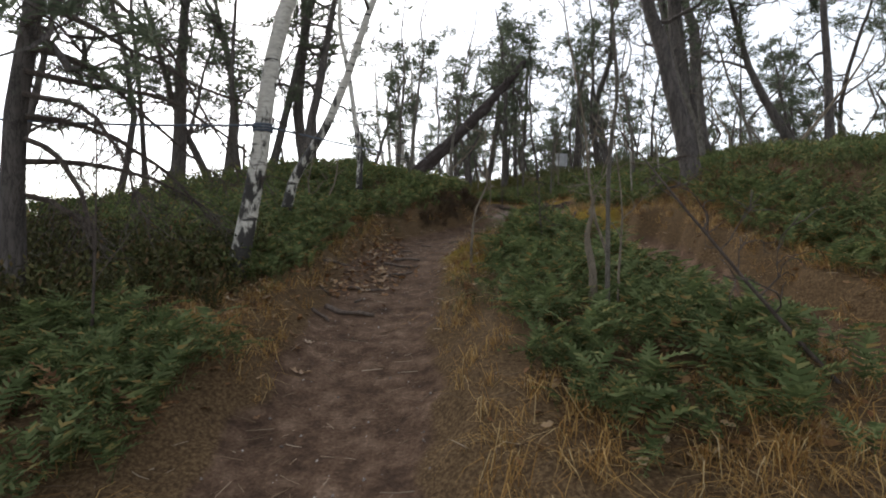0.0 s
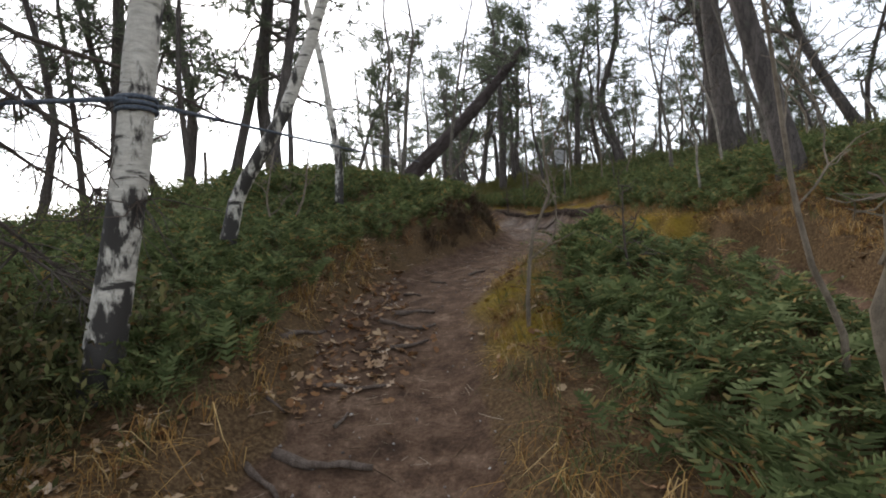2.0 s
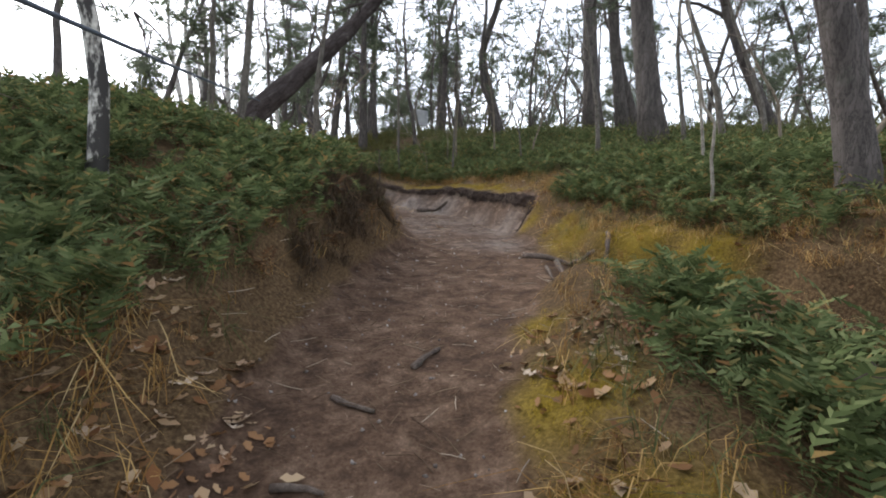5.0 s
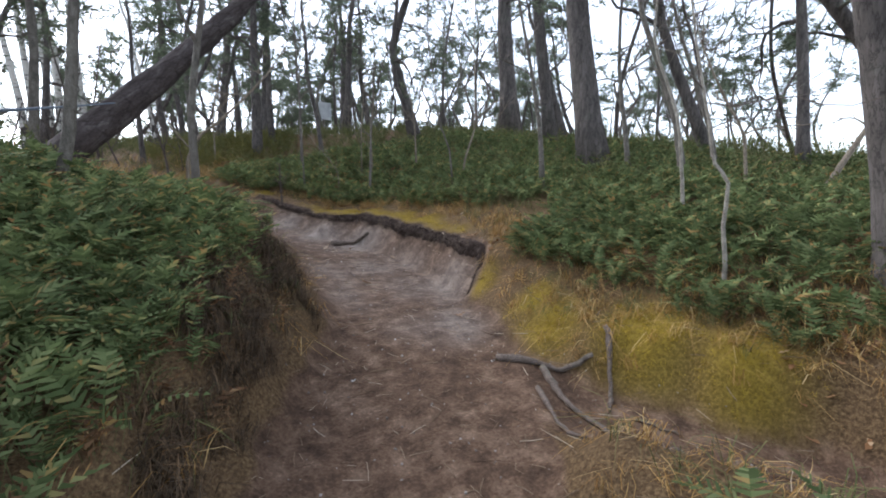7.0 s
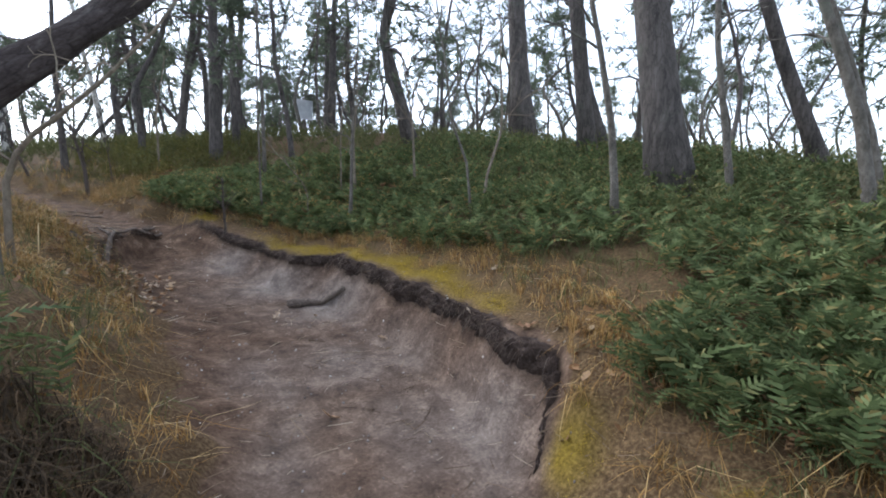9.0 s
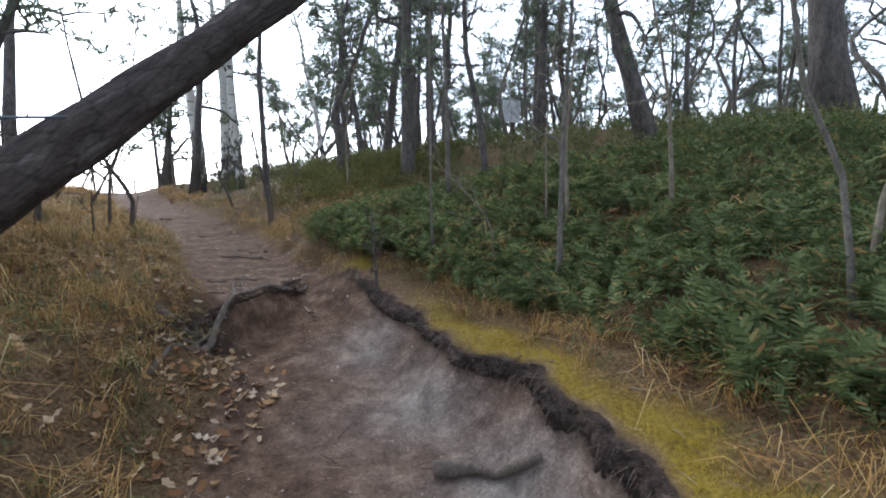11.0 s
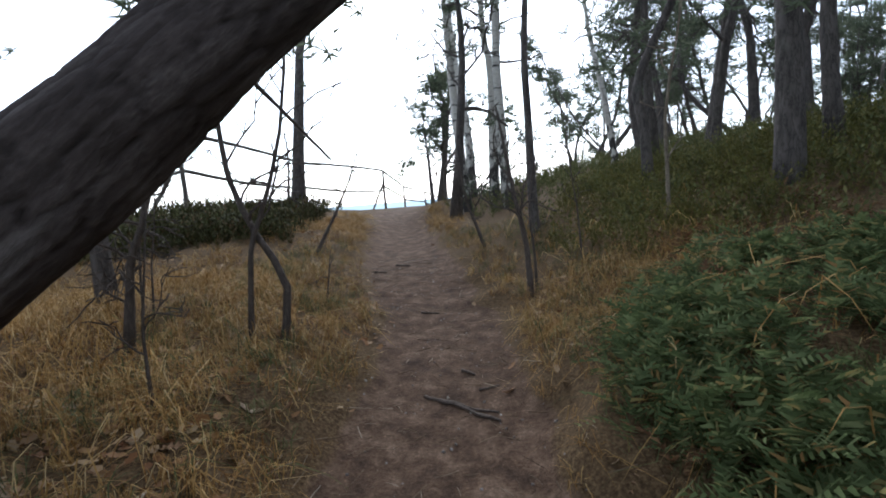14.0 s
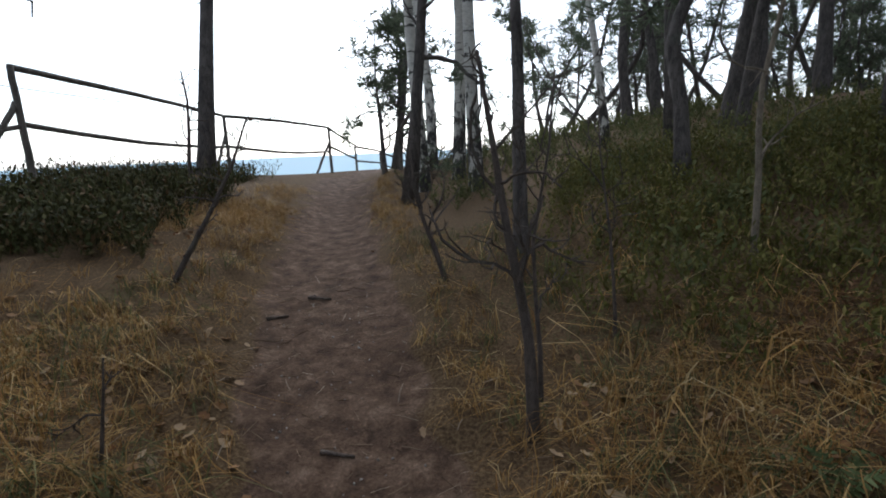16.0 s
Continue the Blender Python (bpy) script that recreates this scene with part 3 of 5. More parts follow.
pine([(4.21, 8.22, 2.71), (4.01, 8.38, 3.91), (3.95, 8.43, 4.21)], 0.151, 10.0)
pine([(6.74, 13.13, 3.36), (6.64, 13.50, 5.30), (6.62, 13.70, 6.52)], 0.257, 12.0)
pine([(10.91, 20.45, 4.47), (10.93, 20.94, 7.66), (10.99, 21.21, 9.63)], 0.338, 12.0)
pine([(7.15, 20.46, 4.48), (6.75, 21.04, 6.55), (6.66, 21.23, 7.42), (7.11, 21.17, 8.81)], 0.175, 9.0)
pine([(2.94, 23.15, 4.57), (3.01, 23.49, 7.00), (3.08, 23.72, 8.74)], 0.158, 9.0)
grey([(-0.91, 12.09, 3.03), (-0.79, 12.09, 3.53), (-0.71, 12.20, 4.57)], 0.050, 5.0)
grey([(0.23, 13.33, 3.33), (0.23, 13.41, 3.91), (0.35, 13.48, 4.80)], 0.051, 5.0)
grey([(-1.39, 15.00, 3.60), (-1.34, 15.13, 4.64), (-1.34, 15.24, 5.33)], 0.063, 6.0)
birch([(3.54, 9.09, 2.55), (3.53, 9.13, 2.85), (3.53, 9.12, 3.19), (3.49, 9.20, 3.34), (3.46, 9.25, 3.58), (3.43, 9.31, 3.86)], 0.019, 3.2, PALE)
birch([(4.47, 10.05, 3.0), (4.44, 10.10, 3.46), (4.40, 10.16, 3.92), (4.34, 10.25, 4.26), (4.26, 10.37, 4.72)], 0.021, 4.0, PALE)
grey([(5.86, 10.89, 3.06), (5.82, 11.07, 4.07), (5.54, 11.45, 5.35)], 0.053, 5.0)
pine([(8.38, 10.50, 3.21), (8.47, 10.68, 4.69), (8.53, 10.86, 6.08)], 0.096, 8.0)
grey([(6.74, 12.41, 3.36), (6.71, 12.55, 4.12), (6.68, 12.73, 5.16)], 0.048, 5.0)
grey([(4.98, 12.66, 3.14), (5.00, 12.80, 4.10), (4.89, 13.09, 5.48)], 0.044, 5.0)
grey([(3.18, 19.24, 3.47), (3.22, 19.48, 5.13), (3.21, 19.79, 7.08)], 0.042, 5.0)
pine([(13.47, 10.26, 3.27), (13.17, 10.69, 4.77), (12.65, 11.22, 6.03), (12.02, 11.79, 7.06)], 0.2, 11.0)
grey([(4.31, 14.16, 3.01), (4.30, 14.27, 3.74), (4.15, 14.38, 4.20), (4.12, 14.49, 4.88)], 0.017, 5.0)
sapling([(4.65, 14.40, 3.16), (4.75, 14.44, 3.62), (4.96, 14.46, 4.16), (5.00, 14.51, 4.57)], 0.021, 3.0)
pine([(8.82, 15.80, 3.78), (8.63, 16.01, 4.82), (8.40, 16.24, 5.86)], 0.126, 11.0)
pine([(6.80, 19.59, 4.06), (6.50, 19.85, 5.21), (6.18, 20.05, 5.94), (6.18, 20.21, 6.98)], 0.079, 9.0)
grey([(2.71, 17.50, 3.10), (2.71, 17.56, 3.60), (2.76, 17.79, 4.51), (2.80, 17.99, 5.93)], 0.016, 6.0)
pine([(3.94, 19.94, 3.66), (3.87, 20.14, 4.86), (3.70, 20.35, 5.95), (3.72, 20.48, 6.85)], 0.060, 8.0)
sapling([(4.77, 16.28, 3.31), (4.80, 16.45, 4.47)], 0.025, 2.2)
sapling([(4.04, 16.90, 3.22), (4.05, 17.05, 4.20)], 0.024, 2.0)
pine([(-2.70, 26.49, 3.54), (-2.45, 26.86, 6.55)], 0.122, 8.0)
birch([(-2.40, 28.58, 4.04), (-2.43, 29.05, 7.16)], 0.149, 8.0)
pine([(2.74, 29.33, 5.04), (3.16, 29.65, 7.99), (3.43, 29.86, 9.96)], 0.159, 9.0)
pine([(7.36, 26.95, 5.13), (7.62, 27.32, 8.09), (7.74, 27.50, 9.57)], 0.168, 9.0)
pine([(-7.08, 26.33, 3.90), (-7.12, 26.72, 5.69), (-7.17, 27.15, 7.71)], 0.183, 9.0, 0.62)
pine([(-0.12, 23.18, 3.91), (-0.17, 23.43, 5.12), (-0.21, 23.59, 5.91)], 0.070, 8.5, 0.62)
pine([(1.41, 24.37, 3.87), (1.37, 24.59, 4.94), (1.27, 24.69, 5.53), (1.40, 24.84, 6.00)], 0.085, 8.0)
birch([(-3.56, 30.10, 4.46), (-3.70, 30.42, 6.11), (-4.05, 30.76, 8.18)], 0.140, 9.0)
birch([(-2.91, 31.43, 4.52), (-3.01, 31.87, 6.63), (-3.15, 32.22, 8.42)], 0.129, 9.0)
birch([(0.48, 30.57, 4.92), (0.26, 30.82, 6.44), (0.04, 31.03, 7.70)], 0.103, 8.0)
pine([(1.03, 34.12, 5.39), (0.83, 34.39, 6.91), (0.94, 34.79, 8.51)], 0.164, 9.0)
pine([(5.53, 33.59, 5.53), (5.61, 34.11, 7.72)], 0.196, 10.0)
pine([(4.36, 34.26, 5.54), (4.37, 34.83, 8.06)], 0.167, 10.0)
pine([(1.80, 34.40, 5.43), (1.68, 34.69, 6.87), (1.41, 34.95, 8.48)], 0.147, 9.0)
pine([(-6.11, 33.41, 3.93), (-5.92, 34.09, 6.66)], 0.150, 7.0)
pine([(3.63, 24.04, 4.18), (3.59, 24.23, 5.79), (3.65, 24.45, 7.38)], 0.108, 9.0)
pine([(8.41, 30.11, 5.59), (8.63, 30.58, 8.99)], 0.180, 9.0)
pine([(3.26, 24.78, 4.11), (3.44, 25.12, 6.54)], 0.070, 8.0)
pine([(9.94, 30.45, 5.85), (9.58, 30.67, 8.14)], 0.164, 8.0)
pine([(2.66, 27.85, 4.95), (2.92, 28.14, 6.90), (3.24, 28.36, 8.09)], 0.106, 8.0)
pine([(1.51, 26.51, 4.37), (1.39, 26.79, 6.74), (1.49, 27.04, 8.54)], 0.098, 8.0)
birch([(-2.86, 27.66, 4.14), (-3.12, 27.98, 7.07), (-3.25, 28.18, 8.86)], 0.139, 8.0)
birch([(-1.57, 26.91, 4.23), (-1.70, 27.20, 6.80), (-1.69, 27.49, 9.06)], 0.129, 8.0)
dark([(-6.76, 25.72, 4.53), (-6.82, 25.94, 5.62), (-7.11, 26.09, 6.76)], 0.047, 2.6)
pine([(-5.19, 31.62, 4.13), (-5.20, 32.12, 6.40)], 0.098, 5.0, 0.12)
pine([(-5.12, 30.57, 4.18), (-5.28, 30.82, 5.55)], 0.068, 4.0, 0.12)
pine([(-2.65, 18.73, 4.25), (-2.53, 18.87, 4.79), (-2.38, 19.00, 5.33)], 0.075, 6.0)
dark([(-1.61, 18.16, 3.37), (-1.55, 18.23, 3.89), (-1.47, 18.28, 4.13)], 0.038, 1.5)
dark([(-1.14, 18.72, 3.26), (-1.12, 18.81, 3.88), (-1.07, 18.87, 4.13), (-0.93, 19.02, 4.74)], 0.022, 3.0)
dark([(-0.99, 18.84, 3.19), (-0.93, 18.92, 3.63), (-1.13, 18.89, 4.03), (-1.28, 18.87, 4.40), (-1.34, 18.88, 4.66)], 0.03, 3.0)
dark([(0.37, 20.78, 3.07), (0.33, 20.89, 3.62), (0.22, 20.96, 4.12), (0.13, 21.04, 4.62)], 0.034, 2.0)
dark([(0.36, 21.08, 3.48), (0.31, 21.19, 4.05), (0.37, 21.33, 4.55)], 0.015, 1.8)
dark([(-0.59, 22.44, 3.30), (-0.76, 22.48, 3.76), (-0.92, 22.53, 4.20)], 0.029, 1.6)
sapling([(1.63, 22.35, 3.63), (1.63, 22.44, 4.31), (1.63, 22.53, 4.90)], 0.027, 2.2)
dark([(0.74, 21.66, 3.50), (0.70, 21.75, 3.98), (0.62, 21.84, 4.50)], 0.012, 1.8)
dark([(-2.84, 21.52, 2.67), (-2.75, 21.66, 3.36), (-2.72, 21.73, 3.77)], 0.028, 1.6)
dark([(-1.97, 18.53, 3.42), (-1.95, 18.56, 3.82), (-1.93, 18.60, 4.15), (-1.89, 18.67, 4.60), (-1.84, 18.76, 4.92)], 0.011, 1.8)
dark([(-1.93, 18.58, 3.45), (-1.92, 18.63, 3.87), (-1.88, 18.66, 4.12)], 0.009, 1.0)
bush([(-1.36, 19.85, 3.26), (-1.31, 19.92, 3.61), (-1.28, 19.95, 3.91)], 0.011, 0.6, TWIG, "short dead upright stick in dry grass", 2)
dark([(-0.82, 17.77, 3.61), (-0.82, 17.82, 3.92)], 0.011, 1.4)
sapling([(3.95, 17.30, 3.24), (3.97, 17.38, 3.80), (4.00, 17.46, 4.40)], 0.014, 2.2)
dark([(2.07, 16.87, 2.82), (2.06, 16.91, 3.10)], 0.022, 0.6)
sapling([(3.19, 16.75, 3.29), (3.04, 16.75, 3.56), (2.85, 16.74, 3.76)], 0.012, 1.4)
sapling([(1.50, 4.40, 1.40), (1.41, 4.46, 1.71), (1.36, 4.49, 2.04), (1.34, 4.50, 2.27), (1.31, 4.51, 2.67)], 0.016, 2.6)
sapling([(0.33, 5.62, 1.48), (0.39, 5.64, 1.92), (0.51, 5.64, 2.20), (0.49, 5.66, 2.47)], 0.017, 1.8)
dark([(1.24, 6.12, 1.30), (1.25, 6.14, 1.66), (1.23, 6.15, 1.89)], 0.014, 0.9)
sapling([(-2.16, 8.15, 2.11), (-2.27, 8.18, 2.45), (-2.24, 8.20, 2.73)], 0.021, 1.3)
sapling([(-2.12, 8.15, 2.14), (-1.83, 8.14, 2.49), (-1.77, 8.16, 2.90)], 0.019, 1.2)
grey([(1.21, 3.55, 1.30), (1.21, 3.55, 1.56), (1.22, 3.54, 2.03), (1.24, 3.53, 2.45), (1.25, 3.52, 2.75)], 0.019, 4.6)
snag([(1.19, 3.84, 1.30), (1.16, 3.85, 1.48), (1.15, 3.86, 1.60), (1.18, 3.84, 1.75), (1.18, 3.84, 1.89)], 0.027)
sapling([(1.33, 3.66, 1.30), (1.36, 3.68, 1.75), (1.31, 3.66, 2.20)], 0.012, 2.0)
dark([(2.27, 2.58, 0.32), (2.12, 2.59, 0.78), (1.93, 2.59, 0.99)], 0.015, 1.5)
dark([(-2.33, 3.18, 0.45), (-2.28, 3.19, 0.75), (-2.32, 3.19, 1.05)], 0.011, 1.3)
grey([(3.55, 15.97, 3.22), (3.62, 16.09, 4.19), (3.71, 16.17, 5.07)], 0.028, 3.5)
grey([(7.20, 11.19, 2.91), (7.18, 11.36, 4.07), (6.90, 11.78, 5.50)], 0.046, 4.0)
sapling([(6.06, 10.19, 3.15), (6.06, 10.28, 3.78), (5.92, 10.44, 4.18)], 0.026, 2.5)
sapling([(6.74, 9.73, 3.06), (7.06, 9.59, 3.48), (7.52, 9.41, 4.18)], 0.042, 2.2)
sapling([(0.22, 14.06, 3.40), (0.38, 13.98, 3.72), (0.53, 13.89, 3.85)], 0.026, 2.0)


def bark_plates(th, s, turns_, long_, seed):
    """0 in the cracks to 1 on the plates, over the angle th (0 to 1) and the length s."""
    rng = np.random.RandomState(seed)
    cells = int(s.max() / long_) + 4
    jx, jy = rng.uniform(0.1, 0.9, (cells, turns_)), rng.uniform(0.1, 0.9, (cells, turns_))
    u, w = th * turns_, s / long_ + 1
    iu, iw = np.floor(u).astype(int), np.floor(w).astype(int)
    one, two = np.full(u.shape, 9.0), np.full(u.shape, 9.0)
    for a in (-1, 0, 1):
        for b in (-1, 0, 1):
            c, r = iu + a, np.clip(iw + b, 0, cells - 1)
            d = np.hypot(u - c - jx[r, c % turns_], (w - iw - b - jy[r, c % turns_]) * 1.0)
            two = np.minimum(two, np.maximum(one, d))
            one = np.minimum(one, d)
    return smooth((two - one) / 0.16)


def plated_bark():
    m, n, l, b = mat("plated pine bark", 0.9, 0.15)
    at = n.new("ShaderNodeAttribute")
    at.attribute_name = "plate"
    v = coords(n, "Object", (1, 1, 0.3), l)
    big, fine = noise_tex(n, l, 7, 6, 0.65, v), noise_tex(n, l, 60, 6, 0.7, v)
    plate = ramp(n, l, big.outputs[0], [(0.3, (0.038, 0.029, 0.026)), (0.55, (0.072, 0.058, 0.053)), (0.75, (0.135, 0.118, 0.11))])
    plate = mix(n, l, 0.7, plate, ramp(n, l, fine.outputs[0], [(0.3, (0.5, 0.48, 0.46)), (0.7, (1.25, 1.22, 1.2))]), "MULTIPLY")
    l.new(mix(n, l, at.outputs["Fac"], (0.02, 0.015, 0.013), plate), b.inputs["Base Color"])
    bump(n, l, b, mix(n, l, 0.5, fine.outputs[0], big.outputs[0]), 0.9, 0.02)
    return m


# the big pine that leans across the trail
def leaning_pine():
    foot = np.array([-1.95, 16.06, 2.8])
    d = np.array([0.5834, 0.4958, 0.6433])
    k = np.linspace(0, 9.5, 48)
    line = foot + k[:, None] * d + np.outer(np.sin(k * 0.45) * 0.06, [0.3, 0.1, -0.9]) + np.outer(np.maximum(k - 5, 0) ** 2 * 0.02, [-0.3, 0.1, 0.5])
    base = np.array([foot[0], foot[1], height(foot[0], foot[1])])
    ob = root_at("leaning_pine", base, "thick pine trunk leaning low across the trail with plated bark", "tree")
    rad = 0.27 - 0.014 * k + 0.12 * np.exp(-k / 0.4)
    turn = Vector(d).to_track_quat("Z", "X").to_matrix()
    sides, rings = 100, 330
    kk = np.linspace(0, 9.5, rings)
    ln = np.stack([np.interp(kk, k, line[:, c]) for c in range(3)], 1)
    s = Soup()
    s.tube((ln - base) @ np.array(turn), np.interp(kk, k, rad), sides)
    th, ss = np.meshgrid(np.arange(sides) / sides, kk)
    lift = 0.6 * bark_plates(th + 0.006 * np.sin(7 * ss) + 0.004 * np.sin(17 * ss), ss, 13, 0.42, 3) + 0.4 * bark_plates(th + 0.005 * np.sin(11 * ss), ss, 21, 0.2, 5)
    v = np.vstack(s.v).reshape(rings, sides, 3)
    mid = v.mean(1, keepdims=True)
    out = (v - mid) / np.linalg.norm(v - mid, axis=2, keepdims=True)
    bulge = 0.012 * np.sin(2.1 * ss + 6.283 * 2 * th) + 0.01 * np.sin(4.7 * ss - 6.283 * 3 * th)
    s.v = [(v + out * (0.021 * (lift - 0.7) + bulge)[:, :, None]).reshape(-1, 3)]
    me = s.mesh("trunk", PLATED, True)
    at = me.attributes.new("plate", "FLOAT", "POINT")
    at.data.foreach_set("value", lift.ravel().astype(np.float32))
    tr = part("trunk", me, ob)
    tr.matrix_basis = turn.to_4x4()
    tl = []
    br = branches(line - base, rad, 0.72, 10, 2.2, 0.35, 7, 4, 0.1, 0.24, tl)
    for q in br:
        part("branch", q.mesh("branch", PINE), ob)
    part("crown", needles(tl), ob, "grey-green pine needles")


PLATED = plated_bark()
leaning_pine()


# dead hanging branches of the near pine
def dead_boughs():
    ob = root_at("dead_boughs", (-3.05, 3.6, height(-3.05, 3.6)), "bare dead boughs with hanging twigs on a pine", "branches")
    base = np.array(ob.location)
    for x, y, z, wx, wy, wz, ln in ((-3.7, 4.3, 3.3, 1.0, 0.3, 0.15, 2.3), (-3.7, 4.3, 2.9, 1.0, 0.6, 0.0, 2.0), (-3.7, 4.3, 3.9, 1.0, 0.2, 0.1, 2.6), (-3.7, 4.3, 2.5, 0.9, 0.8, 0.1, 1.8), (-3.65, 4.3, 3.5, 0.7, 1.0, 0.1, 2.1),
                                    (-3.7, 4.3, 3.1, 1.0, -0.3, 0.1, 1.8), (-3.65, 4.3, 4.3, 0.9, 0.6, 0.0, 2.6), (-3.7, 4.3, 2.7, 1.0, -0.1, -0.1, 1.7), (-3.7, 4.3, 3.7, 1.0, -0.5, 0.1, 2.1), (-3.7, 4.3, 2.2, 1.0, 0.4, 0.1, 1.5)):
        line = wander((x, y, z - 0.25), (wx, wy, wz), ln, 9, 0.16, -0.14)
        s = Soup()
        s.tube(line - base, np.linspace(0.03, 0.006, 10), 6, cap=False)
        for _ in range(84):
            i = np.random.randint(1, 10)
            tw = wander(line[i], (np.random.normal(0.2, 0.5), np.random.normal(0, 0.5), -0.5), np.random.uniform(0.2, 0.6), 5, 0.3, -0.05)
            s.tube(tw - base, np.linspace(0.005, 0.002, 6), 3, cap=False)
        tagged(part("bough", s.mesh("bough", TWIG), ob), kind="stuff")


dead_boughs()


# the wood behind the crest
def wood():
    kinds = []
    for k in range(7):
        lean = np.random.normal(0, 0.9, 2)
        x, y = 14 + 2.1 * k, 40.0 + (k % 3) * 2
        z = height(x, y)
        kinds.append(pine([(x, y, z), (x + lean[0], y + lean[1], z + 2.5), (x + lean[0] * 0.4, y + lean[1] * 1.5, z + 5)], np.random.uniform(0.06, 0.13), np.random.uniform(6.5, 10)))
    low = [pine([(x, 44.0, height(x, 44.0)), (x + 0.3, 44.2, height(x, 44.0) + 2)], 0.06, t, 0.08) for x, t in ((10.0, 4.0), (24.0, 5.0))]
    rng = np.random.RandomState(12)
    for _ in range(22):
        x, y = rng.uniform(8, 34), rng.uniform(30, 52)
        copy_thing(low[rng.randint(2)], pose(x, y, height(x, y) - 0.1, 0, 0, rng.uniform(0, 360)))
    bare = []
    for k in range(5):
        x, y = 6.5 + 2.4 * k, 27.0 + (k % 3) * 2.5
        z, q = height(x, y), np.random.normal(0, 0.45, (4, 2))
        bare.append(grey([(x, y, z)] + [(x + q[i, 0], y + q[i, 1], z + 1.3 * (i + 1)) for i in range(4)], np.random.uniform(0.05, 0.09), np.random.uniform(6.5, 8.5)))
    rng = np.random.RandomState(17)
    for _ in range(46):
        x, y = rng.uniform(0, 30), rng.uniform(19, 50)
        if y < 24 and x < 9 or x < 3.5 and y < 36 or x < -0.28 * (y - 24) + 4.0:
            continue
        copy_thing(bare[rng.randint(5)], pose(x, y, height(x, y) - 0.1, rng.normal(0, 4), rng.normal(0, 4), rng.uniform(0, 360)))
    rng = np.random.RandomState(11)
    placed = []
    while len(placed) < 68:
        x, y = rng.uniform(-6, 48), rng.uniform(17, 62)
        if y < 24 and x < 9 or y < 40 and x < 6 or y < 30 and x < 3.5 or x < -0.28 * (y - 24) + 3.0 or y < 34 - x:
            continue
        if any(math.hypot(x - a, y - b) < 1.3 for a, b in placed):
            continue
        placed.append((x, y))
        o = kinds[rng.randint(7)]
        copy_thing(o, pose(x, y, height(x, y) - 0.1, rng.normal(0, 3), rng.normal(0, 3), rng.uniform(0, 360)))
    for _ in range(34):
        x, y = rng.uniform(-4, 13), rng.uniform(35, 58)
        if x > -0.28 * (y - 24) + 2.2:
            copy_thing(kinds[rng.randint(7)], pose(x, y, height(x, y) - 0.1, rng.normal(0, 4), rng.normal(0, 4), rng.uniform(0, 360)))
    for _ in range(9):
        x, y = rng.uniform(9, 30), rng.uniform(2, 18)
        o = kinds[rng.randint(7)]
        copy_thing(o, pose(x, y, height(x, y) - 0.1, 0, 0, rng.uniform(0, 360)))
    for x, y in ((-9.5, 15.5), (-11.5, 19.5), (-8.6, 12.6), (-7.0, 15.0), (-10.5, 10.5), (-5.6, 13.4)):
        o = kinds[rng.randint(7)]
        copy_thing(o, pose(x, y, height(x, y) - 0.1, 0, 0, rng.uniform(0, 360)))
    for x, y in ((-6, -6), (4, -7), (8, -2), (-9, -1), (0, -12), (6, -14), (-5, -13), (12, -8)):
        o = kinds[rng.randint(7)]
        copy_thing(o, pose(x, y, height(x, y) - 0.1, 0, 0, rng.uniform(0, 360)))


wood()


# ---- undergrowth ----
def ellipses(x, y, rows):
    s = np.zeros_like(x)
    for cx, cy, rx, ry in rows:
        s = np.maximum(s, 1 - smooth(np.hypot((x - cx) / rx, (y - cy) / ry) * 1.6 - 0.6))
    return s


FERNY = [(-2.7, 6.0, 1.6, 2.2), (-1.9, 8.3, 1.2, 1.6), (-1.75, 2.4, 0.9, 1.1), (1.4, 5.2, 1.5, 3.6), (1.2, 3.2, 1.2, 1.3), (1.5, 7.0, 0.9, 0.9), (3.6, 10.6, 0.8, 0.9), (-0.7, 9.6, 1.0, 2.2), (-4.2, 8.4, 3.2, 3.2), (-2.2, 7.0, 1.1, 2.3), (-2.1, 5.1, 0.8, 0.9), (-2.2, 10.8, 2.6, 2.8), (1.45, 5.0, 1.25, 3.4), (1.3, 3.2, 1.0, 1.2), (6.6, 9.3, 3.0, 3.2), (7.0, 15.5, 3.5, 5.6), (5.2, 17.8, 2.2, 2.6), (-2.6, 2.6, 1.3, 1.3), (4.0, 5.5, 1.2, 2.2), (5.6, 4.0, 2.0, 3.0), (-0.5, 10.2, 1.0, 1.9), (4.7, 10.2, 1.2, 2.2), (3.9, 18.2, 1.3, 2.4), (2.8, 19.7, 1.0, 1.5), (4.6, 13.6, 1.0, 1.6), (3.9, 9.3, 0.8, 1.6), (3.0, 17.6, 0.8, 1.3), (4.6, 15.6, 1.1, 2.0), (2.0, 20.0, 0.7, 1.2), (3.7, 9.9, 0.8, 1.2), (-0.3, 9.2, 0.8, 1.2), (-0.2, 11.3, 0.9, 1.3), (2.2, 18.6, 0.7, 1.2), (3.9, 16.0, 1.0, 1.8), (3.4, 17.0, 0.8, 1.2), (4.1, 14.4, 0.8, 1.0), (1.7, 18.9, 0.6, 1.0), (3.4, 8.6, 0.7, 0.9)]
